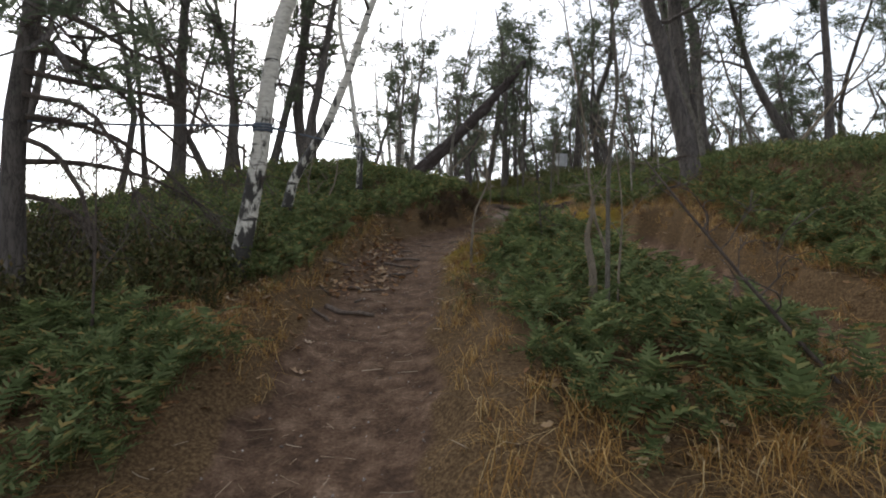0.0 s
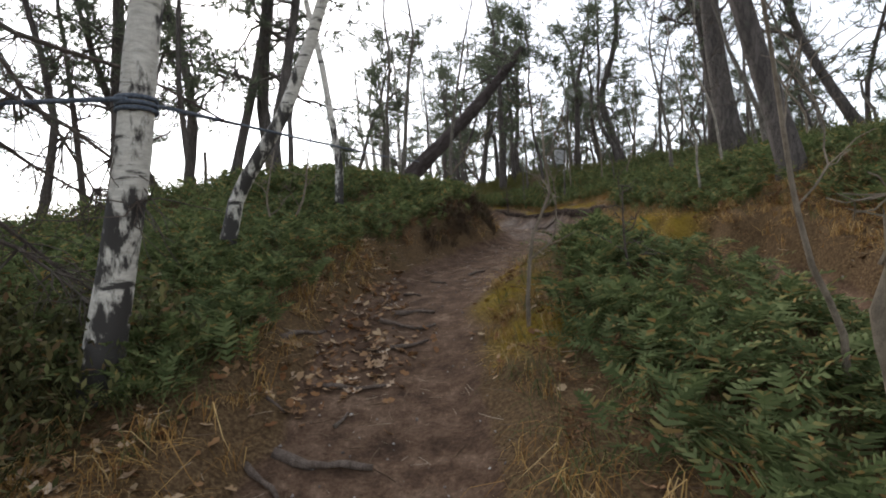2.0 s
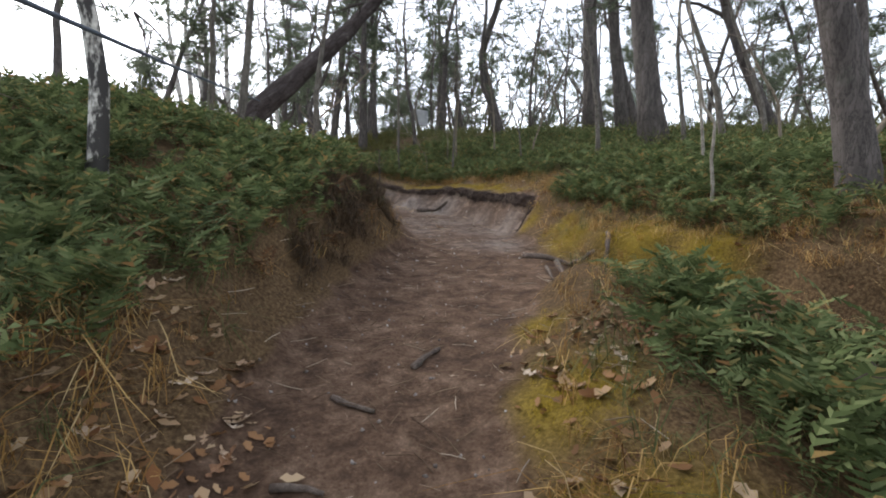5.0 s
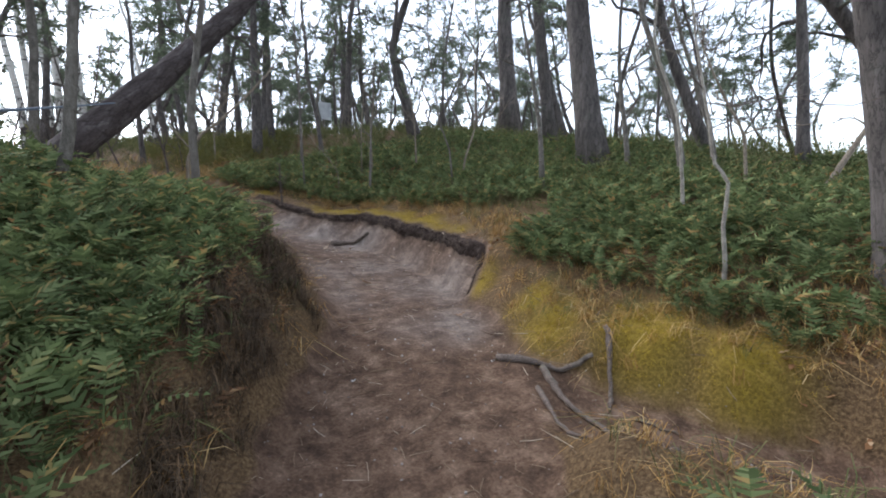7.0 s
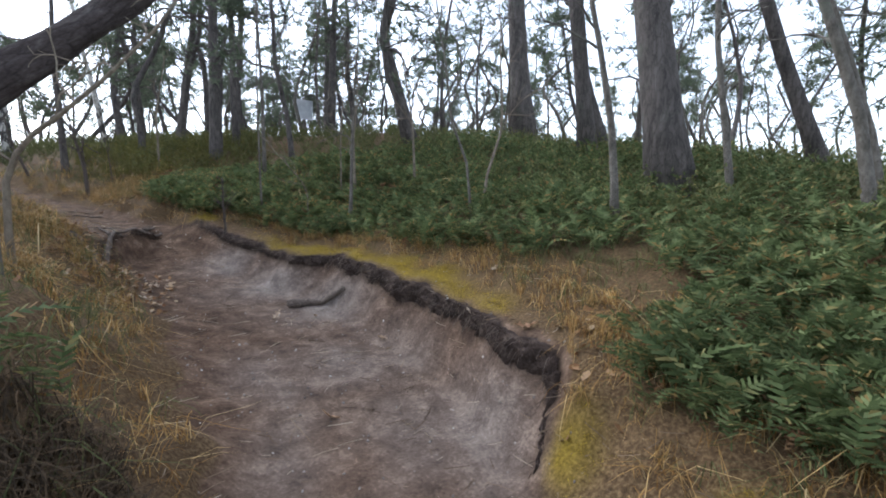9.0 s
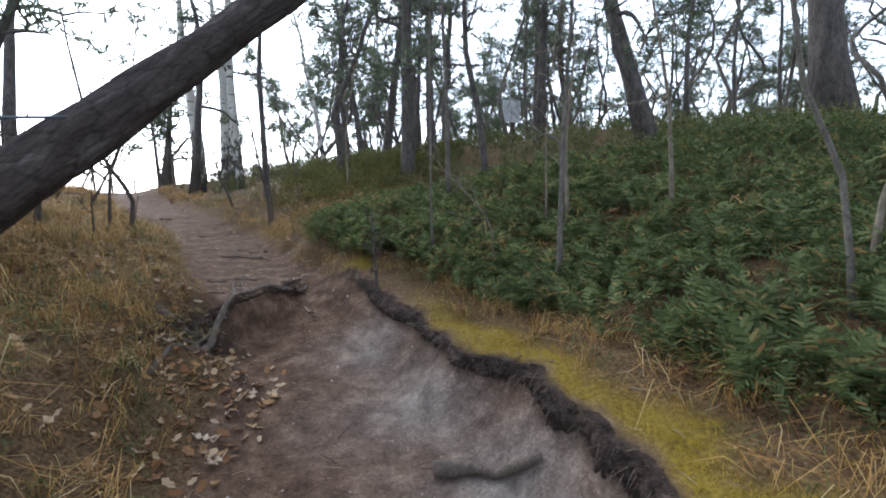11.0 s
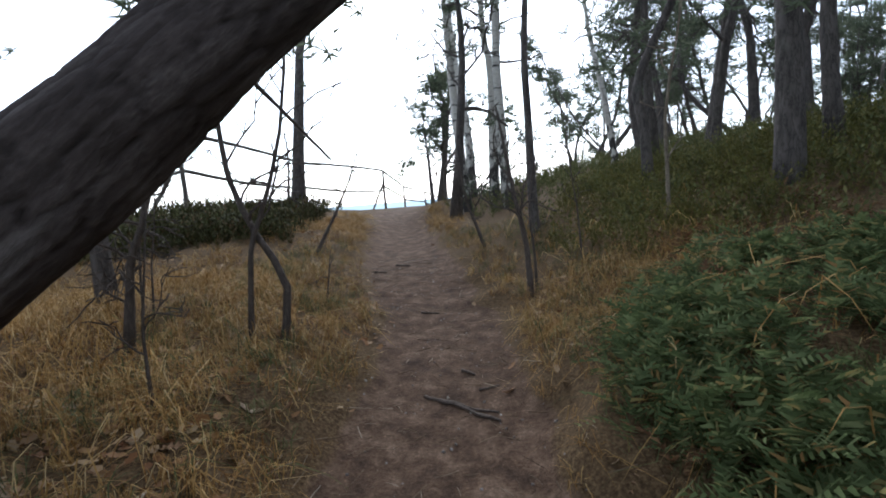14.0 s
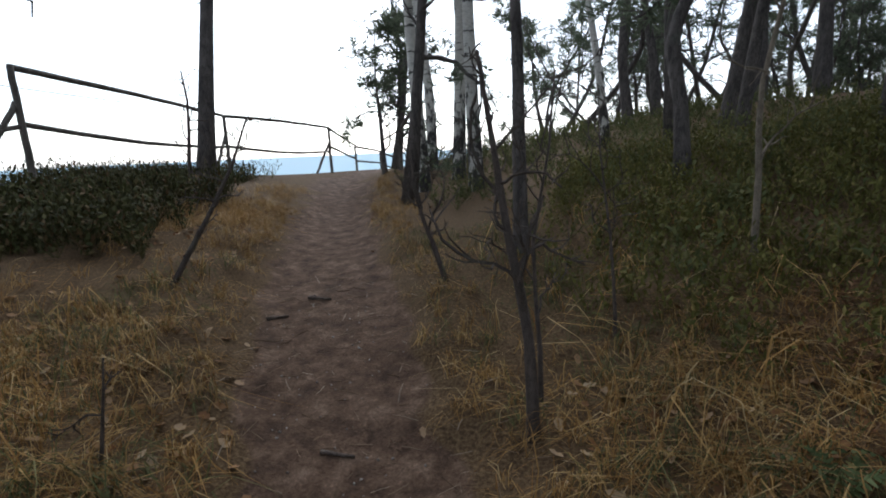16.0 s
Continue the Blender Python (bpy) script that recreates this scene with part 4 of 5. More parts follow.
STRAWY = [(4.0, 6.6, 1.1, 2.0), (3.9, 4.4, 0.9, 1.4), (-2.2, 18.2, 3.0, 4.2), (0.0, 15.0, 1.1, 2.4), (3.35, 11.3, 0.7, 0.8), (1.2, 2.3, 1.2, 0.8), (-1.6, 3.6, 0.8, 1.4), (1.4, 20.2, 1.4, 2.2), (-1.3, 7.2, 0.5, 2.0), (-3.6, 24.5, 2.0, 3.0), (0.35, 6.4, 0.45, 2.6), (3.6, 8.4, 0.9, 1.4), (-6.0, 29.5, 1.6, 4.0)]
WITHERED = [(0.15, 9.9, 0.42, 1.0), (0.62, 11.2, 0.45, 0.6), (-0.1, 9.1, 0.4, 0.7)]
BROWN = [(0.1, 10.0, 0.9, 1.6), (4.4, 7.3, 1.3, 1.3), (-3.4, 4.6, 1.7, 1.3), (2.6, 21.6, 1.4, 1.4), (-0.9, 8.6, 0.7, 1.4), (-1.6, 16.4, 1.2, 1.0)]
HEATHY = [(4.8, 6.6, 1.9, 2.2), (4.6, 4.6, 1.2, 2.0), (-2.2, 4.9, 1.0, 0.9), (-7.0, 21.4, 3.6, 3.6), (-9.5, 27.5, 2.4, 4.0), (5.0, 25.0, 5.5, 5.5), (1.4, 24.6, 1.8, 3.6), (-0.9, 27.5, 1.6, 3.6), (-2.5, 31.0, 2.5, 4.0), (-3.6, 13.2, 3.0, 2.6), (9.0, 13.0, 5.0, 8.0), (8.5, 21.5, 5.0, 6.0), (-7.0, 11.0, 3.5, 5.0), (14.0, 28.0, 9.0, 9.0), (1.0, 34.0, 6.0, 7.0)]


def strew(n, box, weight, seed):
    """n random places in the box (x0, x1, y0, y1), as thick as weight says: x, y, z, distance off the trail."""
    rng = np.random.RandomState(seed)
    xs, ys, zs, ds, got = [], [], [], [], 0
    for _ in range(40):
        x, y = rng.uniform(box[0], box[1], n), rng.uniform(box[2], box[3], n)
        z, off = land(x, y)
        keep = rng.uniform(0, 1, n) < weight(x, y, off)
        xs.append(x[keep]), ys.append(y[keep]), zs.append(z[keep]), ds.append(off[keep])
        got += keep.sum()
        if got > n:
            break
    return [np.concatenate(a)[:n] for a in (xs, ys, zs, ds)]


def frond_template(n):
    """An arching narrow frond: n pairs of leaflets along a midrib, one metre long before scaling."""
    v, f = [], []

    def rib(t):
        return np.array([0, 0.95 * t - 0.1 * t * t, 0.3 * math.sin(2.5 * t) * (1.1 - 0.5 * t) - 0.12 * t ** 3])
    w = 0.46 / n
    for i in range(n):
        t = 0.2 + 0.78 * i / (n - 1)
        o = rib(t)
        ln = 0.19 * min(1, 0.45 + 2.2 * (t - 0.2)) * (1.02 - t) ** 0.55 + 0.02
        for s in (-1, 1):
            k = len(v)
            v += [o + (0, -w * 0.75, 0), o + (s * ln * 0.95, 0.05 - w * 0.1, -0.02), o + (s * ln, 0.06 + w * 0.35, -0.03), o + (0, w * 0.55, 0.006)]
            f.append(((k, k + 2, k + 3) if n < 8 else (k, k + 1, k + 2, k + 3))[::s])
    k = len(v)
    p, q = rib(0), rib(0.9)
    v += [p + (-0.012, 0, 0), p + (0.012, 0, 0), q]
    f.append((k, k + 1, k + 2))
    return np.array(v), f


def ferns(name, count, box, weight, seed, lo, hi, material, label, per=5, pairs=10, lift=(0.35, 1.15)):
    x, y, z, off = strew(count, box, weight, seed)
    rng = np.random.RandomState(seed + 1)
    n = len(x) * per
    yaw = np.repeat(rng.uniform(0, 6.283, len(x)), per) + np.tile(np.arange(per) * 6.283 / per, len(x)) + rng.normal(0, 0.3, n)
    size = np.repeat(rng.uniform(lo, hi, len(x)), per) * rng.uniform(0.65, 1.15, n)
    place = np.stack([np.repeat(x, per), np.repeat(y, per), np.repeat(z, per) - 0.01], 1) + rng.normal(0, 0.04, (n, 3)) * (1, 1, 0)
    m = turns(yaw, rng.uniform(*lift, n), rng.normal(0, 0.35, n), size, place)
    v, f = frond_template(pairs)
    return tagged(new(name, scatter_mesh(name, v, f, m, material)), label, "ferns", kind="stuff")


def fern_weight(x, y, off):
    thick = np.minimum(1, 1.7 * ellipses(x, y, FERNY)) * smooth((off - 0.22 - 0.28 * (x > -0.7) * (x < 2.0) * (y < 8.5)) / 0.3) * (0.3 + 0.7 * np.clip(waves(x, y, 0.55, 9.0) + 0.6, 0, 1))
    return thick * (1 - 0.9 * ellipses(x, y, WITHERED)) * (1 - 0.8 * moss_weight(x, y, off))


def beside(x, y):
    """1 near the walked line, 0 on the slopes further off."""
    return smooth((4.6 - np.abs(x - np.interp(y, [0, 7, 12, 17, 22], [0, 0, 2, 1.2, -1]))) / 0.6)


ferns("fern_cover", 4500, (-5, 7, 1, 22), lambda x, y, o: fern_weight(x, y, o) * beside(x, y), 21, 0.24, 0.42, FERN, "dense dark green ferns covering the banks")
ferns("far_fern_cover", 3000, (-9, 12, 2, 24), lambda x, y, o: fern_weight(x, y, o) * (1 - beside(x, y)), 25, 0.28, 0.48, FERN, "dark green ferns on the upper slopes", 4, 7)
ferns("dead_bracken", 900, (-6, 7, 2, 24), lambda x, y, o: np.maximum(ellipses(x, y, BROWN), 0.3 * ellipses(x, y, FERNY)) * smooth((o - 0.05) / 0.3), 23, 0.15, 0.3, BRACKEN, "withered red-brown bracken on the banks", 4, 7)


def blade_template(count, seed, spread=0.5, short=False):
    """A tuft of thin arching blades."""
    rng = np.random.RandomState(seed)
    v, f = [], []
    for k in range(count):
        a, lean, ln = rng.uniform(0, 6.283), rng.uniform(0.2, 1.3) * spread * 2, rng.uniform(0.45, 1.15)
        d, s = np.array([math.cos(a), math.sin(a), 0]), np.array([-math.sin(a), math.cos(a), 0]) * 0.0085
        o = np.array([*rng.normal(0, 0.14, 2), 0])
        side = np.array([-math.sin(a), math.cos(a), 0]) * rng.normal(0, 0.12)
        p1 = o + d * 0.3 * lean * ln + np.array([0, 0, 0.5 * ln])
        p2 = o + (d * 0.85 * lean + side) * ln + np.array([0, 0, (0.72 - 0.3 * lean) * ln])
        p3 = o + (d * 1.2 * lean + 2 * side) * ln + np.array([0, 0, max(0.02, 0.62 - 0.55 * lean) * ln])
        i = len(v)
        v += [o - s, o + s, p1 + s, p1 - s, p2 + s * 0.7, p2 - s * 0.7, p3]
        f += [(i, i + 1, i + 2, i + 3), (i + 3, i + 2, i + 6)] if short else [(i, i + 1, i + 2, i + 3), (i + 3, i + 2, i + 4, i + 5), (i + 5, i + 4, i + 6)]
    return np.array(v), f


def tufts(name, count, box, weight, seed, lo, hi, material, label, category, blades=14, spread=0.5):
    x, y, z, off = strew(count, box, weight, seed)
    rng = np.random.RandomState(seed + 1)
    n = len(x)
    m = turns(rng.uniform(0, 6.283, n), rng.normal(0, 0.2, n), rng.normal(0, 0.2, n), rng.uniform(lo, hi, n), np.stack([x, y, z - 0.015], 1))
    v, f = blade_template(blades, seed, spread, hi <= 0.1)
    return tagged(new(name, scatter_mesh(name, v, f, m, material)), label, category, kind="stuff")


def straw_weight(x, y, off):
    edge = 0.5 * np.exp(-((off - 0.3) / 0.3) ** 2) * (y > 1) * (1 - (x > 1.3) * (y > 10.8) * (y < 17.6))
    bank = 0.75 * (x > 2.2) * (y < 10.5) * (off < 1.3) * smooth((off - 0.02) / 0.15)
    shelf = 0.8 * np.exp(-((off - 0.45) / 0.2) ** 2) * (x > 1.8) * (y > 11.0) * (y < 17.6)
    open_ = np.maximum(bank, shelf) * (1 - moss_weight(x, y, off) * 0.9)
    return np.maximum(open_, np.maximum(ellipses(x, y, STRAWY), edge) * smooth((off - 0.02) / 0.25) * (1 - moss_weight(x, y, off) * 0.9) * (1 - 0.85 * ellipses(x, y, FERNY)) * (1 - 0.9 * ellipses(x, y, WITHERED)))


tufts("dry_grass", 5900, (-6, 6, 1, 30), straw_weight, 31, 0.12, 0.28, STRAW, "matted straw-coloured dry grass beside the trail", "grass", 12, 0.7)
tufts("moss_cover", 3400, (-1, 5, 4.5, 19), lambda x, y, o: moss_weight(x, y, o) * smooth((o + 0.02) / 0.2), 33, 0.035, 0.085, MOSS, "yellow-green moss on the banks and ledge", "moss", 8, 0.5)
tufts("fine_grass", 1800, (-3, 5, 4, 24), lambda x, y, o: 0.4 * smooth((o - 0.1) / 0.4) * (o < 1.6), 35, 0.15, 0.3, SHRUB, "thin dark green grass among the ferns", "grass", 10, 0.6)


def shrub_template():
    rng = np.random.RandomState(8)
    v, f = [], []
    for k in range(6):
        a, lean = rng.uniform(0, 6.283), rng.uniform(0.1, 0.8)
        d = np.array([math.cos(a) * lean, math.sin(a) * lean, 1.0])
        d /= np.linalg.norm(d)
        ln = rng.uniform(0.6, 1.1)
        for j in range(6):
            o = d * ln * (0.25 + 0.75 * j / 5)
            e = rng.normal(0, 1, 3)
            e = e / np.linalg.norm(e)
            s = np.cross(e, d)
            s = s / np.linalg.norm(s) * 0.03
            i = len(v)
            v += [o, o + e * 0.07 + s, o + e * 0.14, o + e * 0.07 - s]
            f.append((i, i + 1, i + 2, i + 3))
        i = len(v)
        q = np.cross(d, (0.3, 0.8, 0.1)) * 0.012
        v += [-q, q, d * ln]
        f.append((i, i + 1, i + 2))
    return np.array(v), f


def shrubs(name, count, box, weight, seed, lo, hi, material, label):
    x, y, z, off = strew(count, box, weight, seed)
    rng = np.random.RandomState(seed + 1)
    n = len(x)
    m = turns(rng.uniform(0, 6.283, n), rng.normal(0, 0.15, n), rng.normal(0, 0.15, n), rng.uniform(lo, hi, n), np.stack([x, y, z - 0.02], 1))
    v, f = shrub_template()
    return tagged(new(name, scatter_mesh(name, v, f, m, material)), label, "shrubs", kind="stuff")


def heath_weight(x, y, off):
    return ellipses(x, y, HEATHY) * smooth((off - 0.45) / 0.5)


shrubs("heath_cover", 4200, (-13, 24, 2, 42), heath_weight, 41, 0.3, 0.55, SHRUB, "low dark olive heath shrubs over the slope")
shrubs("hedge_cover", 1300, (-11, -3.2, 18, 29), lambda x, y, o: ellipses(x, y, HEATHY[3:5] + [(-5.0, 24.6, 1.4, 2.0), (-4.8, 22.4, 1.5, 1.5)]) * smooth((o - 1.0) / 0.4), 43, 0.4, 0.65, BRAMBLE, "dark evergreen heath shrubs under the fence")
shrubs("dark_heath", 1300, (-7.5, -1.6, 2.6, 7), lambda x, y, o: ellipses(x, y, [(-3.8, 4.5, 2.6, 1.7), (-5.4, 5.4, 2.0, 1.6)]) * smooth((o - 0.5) / 0.3), 45, 0.25, 0.5, BRAMBLE, "dark olive-brown heath shrubs on the bank")
shrubs("heath_mound", 900, (0, 5, 20.5, 28), lambda x, y, o: ellipses(x, y, [(1.8, 23.6, 1.9, 3.2), (0.4, 25.2, 1.3, 2.4), (3.2, 24.5, 1.6, 2.6)]) * smooth((o - 0.35) / 0.3), 49, 0.22, 0.42, HEATH, "yellow-green heath cushions on the slope")
tufts("brown_heather", 400, (-1, 1.5, 8, 12.2), lambda x, y, o: ellipses(x, y, WITHERED) * smooth((o - 0.04) / 0.2), 53, 0.13, 0.26, HEATHER, "withered dark red-brown heather bushes on the bank", "heather", 22, 0.35)
tufts("dead_stalks", 300, (-3, 6, 14, 24), lambda x, y, o: 0.6 * smooth((o - 0.4) / 0.4) * (o < 3), 47, 0.3, 0.5, STRAW, "pale bent dead grass stalks", "grass", 5, 0.5)


# ---- turf ledge over the sand, and the washed-out step ----
def peat_material(name, dark, middle, light):
    m, n, l, b = mat(name, 0.95, 0.08)
    v = coords(n)
    mid, fine = noise_tex(n, l, 9, 6, 0.65, v), noise_tex(n, l, 70, 5, 0.7, v)
    col = ramp(n, l, mid.outputs[0], [(0.3, dark), (0.55, middle), (0.75, light)])
    col = mix(n, l, 0.8, col, ramp(n, l, fine.outputs[0], [(0.35, (0.5, 0.5, 0.5)), (0.6, (1.1, 1.1, 1.1)), (0.72, (2.2, 2.0, 1.8))]), "MULTIPLY")
    l.new(col, b.inputs["Base Color"])
    bump(n, l, b, mix(n, l, 0.5, mid.outputs[0], fine.outputs[0]), 1.0, 0.04)
    return m


PEAT = peat_material("peaty turf", (0.034, 0.024, 0.019), (0.078, 0.056, 0.045), (0.16, 0.118, 0.095))
EARTH = peat_material("dark earth", (0.035, 0.023, 0.017), (0.085, 0.057, 0.042), (0.17, 0.12, 0.09))


def turf_edge(p, up, foot, brow, label, hairs, seed, material):
    """An overhanging lip along the points p: up is the way uphill at each, foot and brow the distances along it."""
    rng = np.random.RandomState(seed)
    n = len(p)

    def at(d):
        q = p + up * np.reshape(d, (-1, 1))
        return q, land(q[:, 0], q[:, 1])[0]
    q0, zf = at(foot)
    q1, zt = at(brow)
    q2, zb = at(brow + 0.14)
    fade = smooth(np.minimum(np.arange(n), n - 1 - np.arange(n)) / (0.12 * n))
    zt, zb = zt - 0.1 * (1 - fade), zb - 0.1 * (1 - fade)
    h = np.maximum(zt - zf, 0.02)
    keys = [(q2, zb - 0.05), (q1, zt - 0.004), (q1 * 0.6 + q0 * 0.4, zt - 0.005), (q0 + up * 0.035, zt - 0.16 * h), (q0 + up * 0.01, zt - 0.4 * h), (q0 + up * 0.02, zt - 0.75 * h), (q0 + up * 0.05, zf - 0.03)]
    k = np.stack([np.concatenate([a, z[:, None]], 1) for a, z in keys], 1)
    m = 20
    t = np.linspace(0, len(keys) - 1, m)
    i = np.minimum(t.astype(int), len(keys) - 2)
    v = k[:, i] * (1 - (t - i))[None, :, None] + k[:, i + 1] * (t - i)[None, :, None]
    x, y, z = v[..., 0], v[..., 1], v[..., 2]
    clod = 0.02 * waves(x + 0.7 * z, y - 0.5 * z, 1.3, seed) + 0.014 * waves(x - 2 * z, y + 2 * z, 4.6, seed + 1) + 0.012 * waves(x + 3 * z, y - 2 * z, 9.0, seed + 2) + rng.normal(0, 0.008, x.shape)
    body = smooth(t / 1.5) * smooth((len(keys) - 1 - t) / 1.0)
    v[..., :2] -= up[:, None, :] * (clod * body * fade[:, None])[..., None]
    v[..., 2] += 0.5 * clod * body
    s = Soup()
    s.add(v.reshape(-1, 3), [(a * m + b, a * m + b + 1, (a + 1) * m + b + 1, (a + 1) * m + b) for a in range(n - 1) for b in range(m - 1)])
    centre = v.reshape(-1, 3).mean(0)
    s.v = [s.v[0] - centre]
    ob = new("turf_ledge", s.mesh("turf_ledge", material, True))
    ob.location = centre
    tagged(ob, label, "bank")
    r = Soup()
    for _ in range(hairs):
        a, b = rng.randint(4, n - 4), rng.randint(7, 13)
        o = v[a, b] - centre
        way = np.array([*(-up[a] * 0.5), -0.6]) + rng.normal(0, 0.35, 3)
        ln = rng.uniform(0.04, 0.14)
        line = [o + way * ln * c + np.array([0, 0, -0.3 * ln * c * c]) for c in (0, 0.35, 0.7, 1.0)]
        r.tube(line, [0.0028, 0.0022, 0.0016, 0.001], 3, cap=False)
    if hairs:
        tagged(part("root_hairs", r.mesh("root_hairs", ROOT), ob, "thin hanging rootlets"), kind="stuff")


def ledge():
    c = TRAIL_S[(TRAIL_S[:, 1] > 11.2) & (TRAIL_S[:, 1] < 17.35)]
    c = np.stack([np.interp(np.linspace(0, 1, 420), np.linspace(0, 1, len(c)), c[:, k]) for k in range(4)], 1)
    g = np.gradient(c[:, :2], axis=0)
    g /= np.linalg.norm(g, axis=1)[:, None]
    up = np.stack([g[:, 1], -g[:, 0]], 1)
    o = np.linspace(0.2, 2.0, 60)
    rim, foot, brow = c[:, :2], [], []
    for q, w in zip(rim, up):
        off = land(q[0] + w[0] * o, q[1] + w[1] * o)[1]
        foot.append(np.interp(-0.13, off, o))
        brow.append(np.interp(-0.03, off, o))
    turf_edge(rim, up, np.array(foot), np.array(brow), "dark peaty turf edge overhanging the pale sand", 420, 5, PEAT)
    p = spline([(x, y, 0, 0, 0, 0) for x, y in ((0.42, 15.55), (0.47, 16.0), (0.6, 16.45), (0.8, 16.9), (1.08, 17.3), (1.42, 17.62))], 0.02)[:, :2]
    g = np.gradient(p, axis=0)
    g /= np.linalg.norm(g, axis=1)[:, None]
    turf_edge(p, np.stack([-g[:, 1], g[:, 0]], 1), np.full(len(p), -0.05), np.full(len(p), 0.06), "dark earth step overhanging a washed-out hollow", 40, 9, EARTH)


ledge()


# ---- roots, leaves, fence, rope, sign ----
def root_of(pts, r, label="exposed weathered tree root crossing the trail", lift=0.0):
    rows = spline([(x, y, 0, 0, 0, 0) for x, y in pts], 0.05)
    x, y = rows[:, 0], rows[:, 1]
    n = len(x)
    z = land(x, y)[0] + (r + lift) * (0.35 + 0.5 * np.sin(np.linspace(0.3, 2.8, n)))
    line = np.stack([x, y, z], 1)
    line[:, :2] += np.random.normal(0, 0.006, (n, 2))
    base = line[n // 2].copy()
    s = Soup()
    s.tube(line - base, r * (1 - 0.5 * np.linspace(0, 1, n)) * (1 + 0.2 * np.sin(np.linspace(0, 9, n))), 9, 0.08)
    ob = new("tree_root", s.mesh("tree_root", ROOT, True))
    ob.location = base
    return tagged(ob, label, "root", "roots on the trail")


for pts, r in (([(-0.84, 6.54), (-0.66, 6.36), (-0.47, 6.24), (-0.27, 6.28)], 0.028), ([(-0.69, 6.63), (-0.47, 6.58), (-0.27, 6.56)], 0.028), ([(-1.13, 4.64), (-0.91, 4.6), (-0.6, 4.59)], 0.035),
               ([(-1.23, 4.54), (-0.99, 4.36)], 0.025), ([(-1.05, 5.35), (-0.84, 5.34), (-0.55, 5.38)], 0.022), ([(-1.28, 5.01), (-1.12, 4.97)], 0.018), ([(-0.89, 4.94), (-0.82, 5.12)], 0.018),
               ([(-1.35, 5.54), (-1.28, 5.9), (-1.16, 6.19)], 0.03), ([(-0.66, 5.89), (-0.47, 5.95), (-0.33, 6.04)], 0.025), ([(-0.61, 7.23), (-0.39, 7.13)], 0.022), ([(0.1, 7.9), (0.35, 8.1)], 0.025), ([(-0.35, 7.75), (-0.15, 7.5)], 0.022),
               ([(1.92, 9.9), (2.15, 9.64), (2.44, 9.35)], 0.04), ([(2.13, 9.62), (1.96, 9.22), (1.97, 8.87), (1.9, 8.7)], 0.035), ([(1.87, 9.4), (1.68, 8.97), (1.68, 8.75)], 0.025), ([(2.58, 9.43), (2.44, 9.25), (2.17, 9.03)], 0.03),
               ([(2.26, 8.96), (2.45, 8.65)], 0.015), ([(1.74, 8.33), (2.24, 8.3), (2.47, 8.1)], 0.03),
               ([(0.75, 16.91), (0.67, 17.19), (0.59, 17.51)], 0.028), ([(0.29, 17.09), (0.54, 17.08), (0.65, 17.06)], 0.02),
               ([(0.62, 15.37), (0.64, 15.77), (0.86, 16.32)], 0.03), ([(0.53, 15.89), (0.64, 16.33), (0.77, 16.72)], 0.03), ([(0.17, 18.98), (0.46, 18.89), (0.67, 18.83)], 0.02), ([(0.17, 19.41), (0.33, 19.35)], 0.018),
               ([(0.39, 19.15), (0.56, 19.25)], 0.012), ([(0.3, 17.61), (0.56, 17.62)], 0.018), ([(0.54, 17.79), (0.84, 17.64)], 0.02), ([(1.1, 17.46), (1.22, 17.61), (1.23, 17.78)], 0.03), ([(0.05, 19.0), (0.64, 18.91)], 0.014),
               ([(-1.98, 21.71), (-1.87, 21.94)], 0.025), ([(-1.98, 22.32), (-1.72, 22.39)], 0.025), ([(-0.71, 20.55), (-0.47, 20.59)], 0.018)):
    root_of(pts, r * 0.75)
root_of([(0.66, 16.05), (0.72, 16.5), (0.8, 16.86), (1.02, 17.18), (1.36, 17.6)], 0.032, "long pale root arching over the washed-out step", 0.05)
root_of([(0.85, 16.9), (0.78, 17.1), (0.7, 17.35)], 0.018, "thin forked root on the earth step", 0.03)
root_of([(0.4, 16.1), (0.55, 16.2), (0.62, 16.42)], 0.03, "broken orange-brown root end in a hollow", 0.02)
for pts, r in (([(2.32, 14.77), (2.59, 14.69), (2.89, 14.43)], 0.045),):
    root_of(pts, r, "rotten broken branch lying on grey sand")


def oak_leaf(seed):
    rng = np.random.RandomState(seed)
    n = 17
    top = []
    for i in range(n):
        t = i / (n - 1)
        w = 0.26 * math.sin(math.pi * t ** 0.75) * (0.55 + 0.45 * math.sin(t * 21 + seed)) + 0.012
        top.append((t - 0.5, w))
    curl = rng.uniform(0.2, 1.0)
    bm = bmesh.new()
    mid = [bm.verts.new((x, 0, curl * x * x)) for x, w in top]
    up = [bm.verts.new((x, w, curl * (x * x + w * w) + rng.uniform(0, 0.1))) for x, w in top]
    dn = [bm.verts.new((x, -w, curl * (x * x + w * w) + rng.uniform(0, 0.1))) for x, w in top]
    for i in range(n - 1):
        bm.faces.new((mid[i], mid[i + 1], up[i + 1], up[i]))
        bm.faces.new((dn[i], dn[i + 1], mid[i + 1], mid[i]))
    me = bpy.data.meshes.new("fallen_leaf")
    bm.to_mesh(me)
    bm.free()
    me.materials.append(LEAF)
    return me


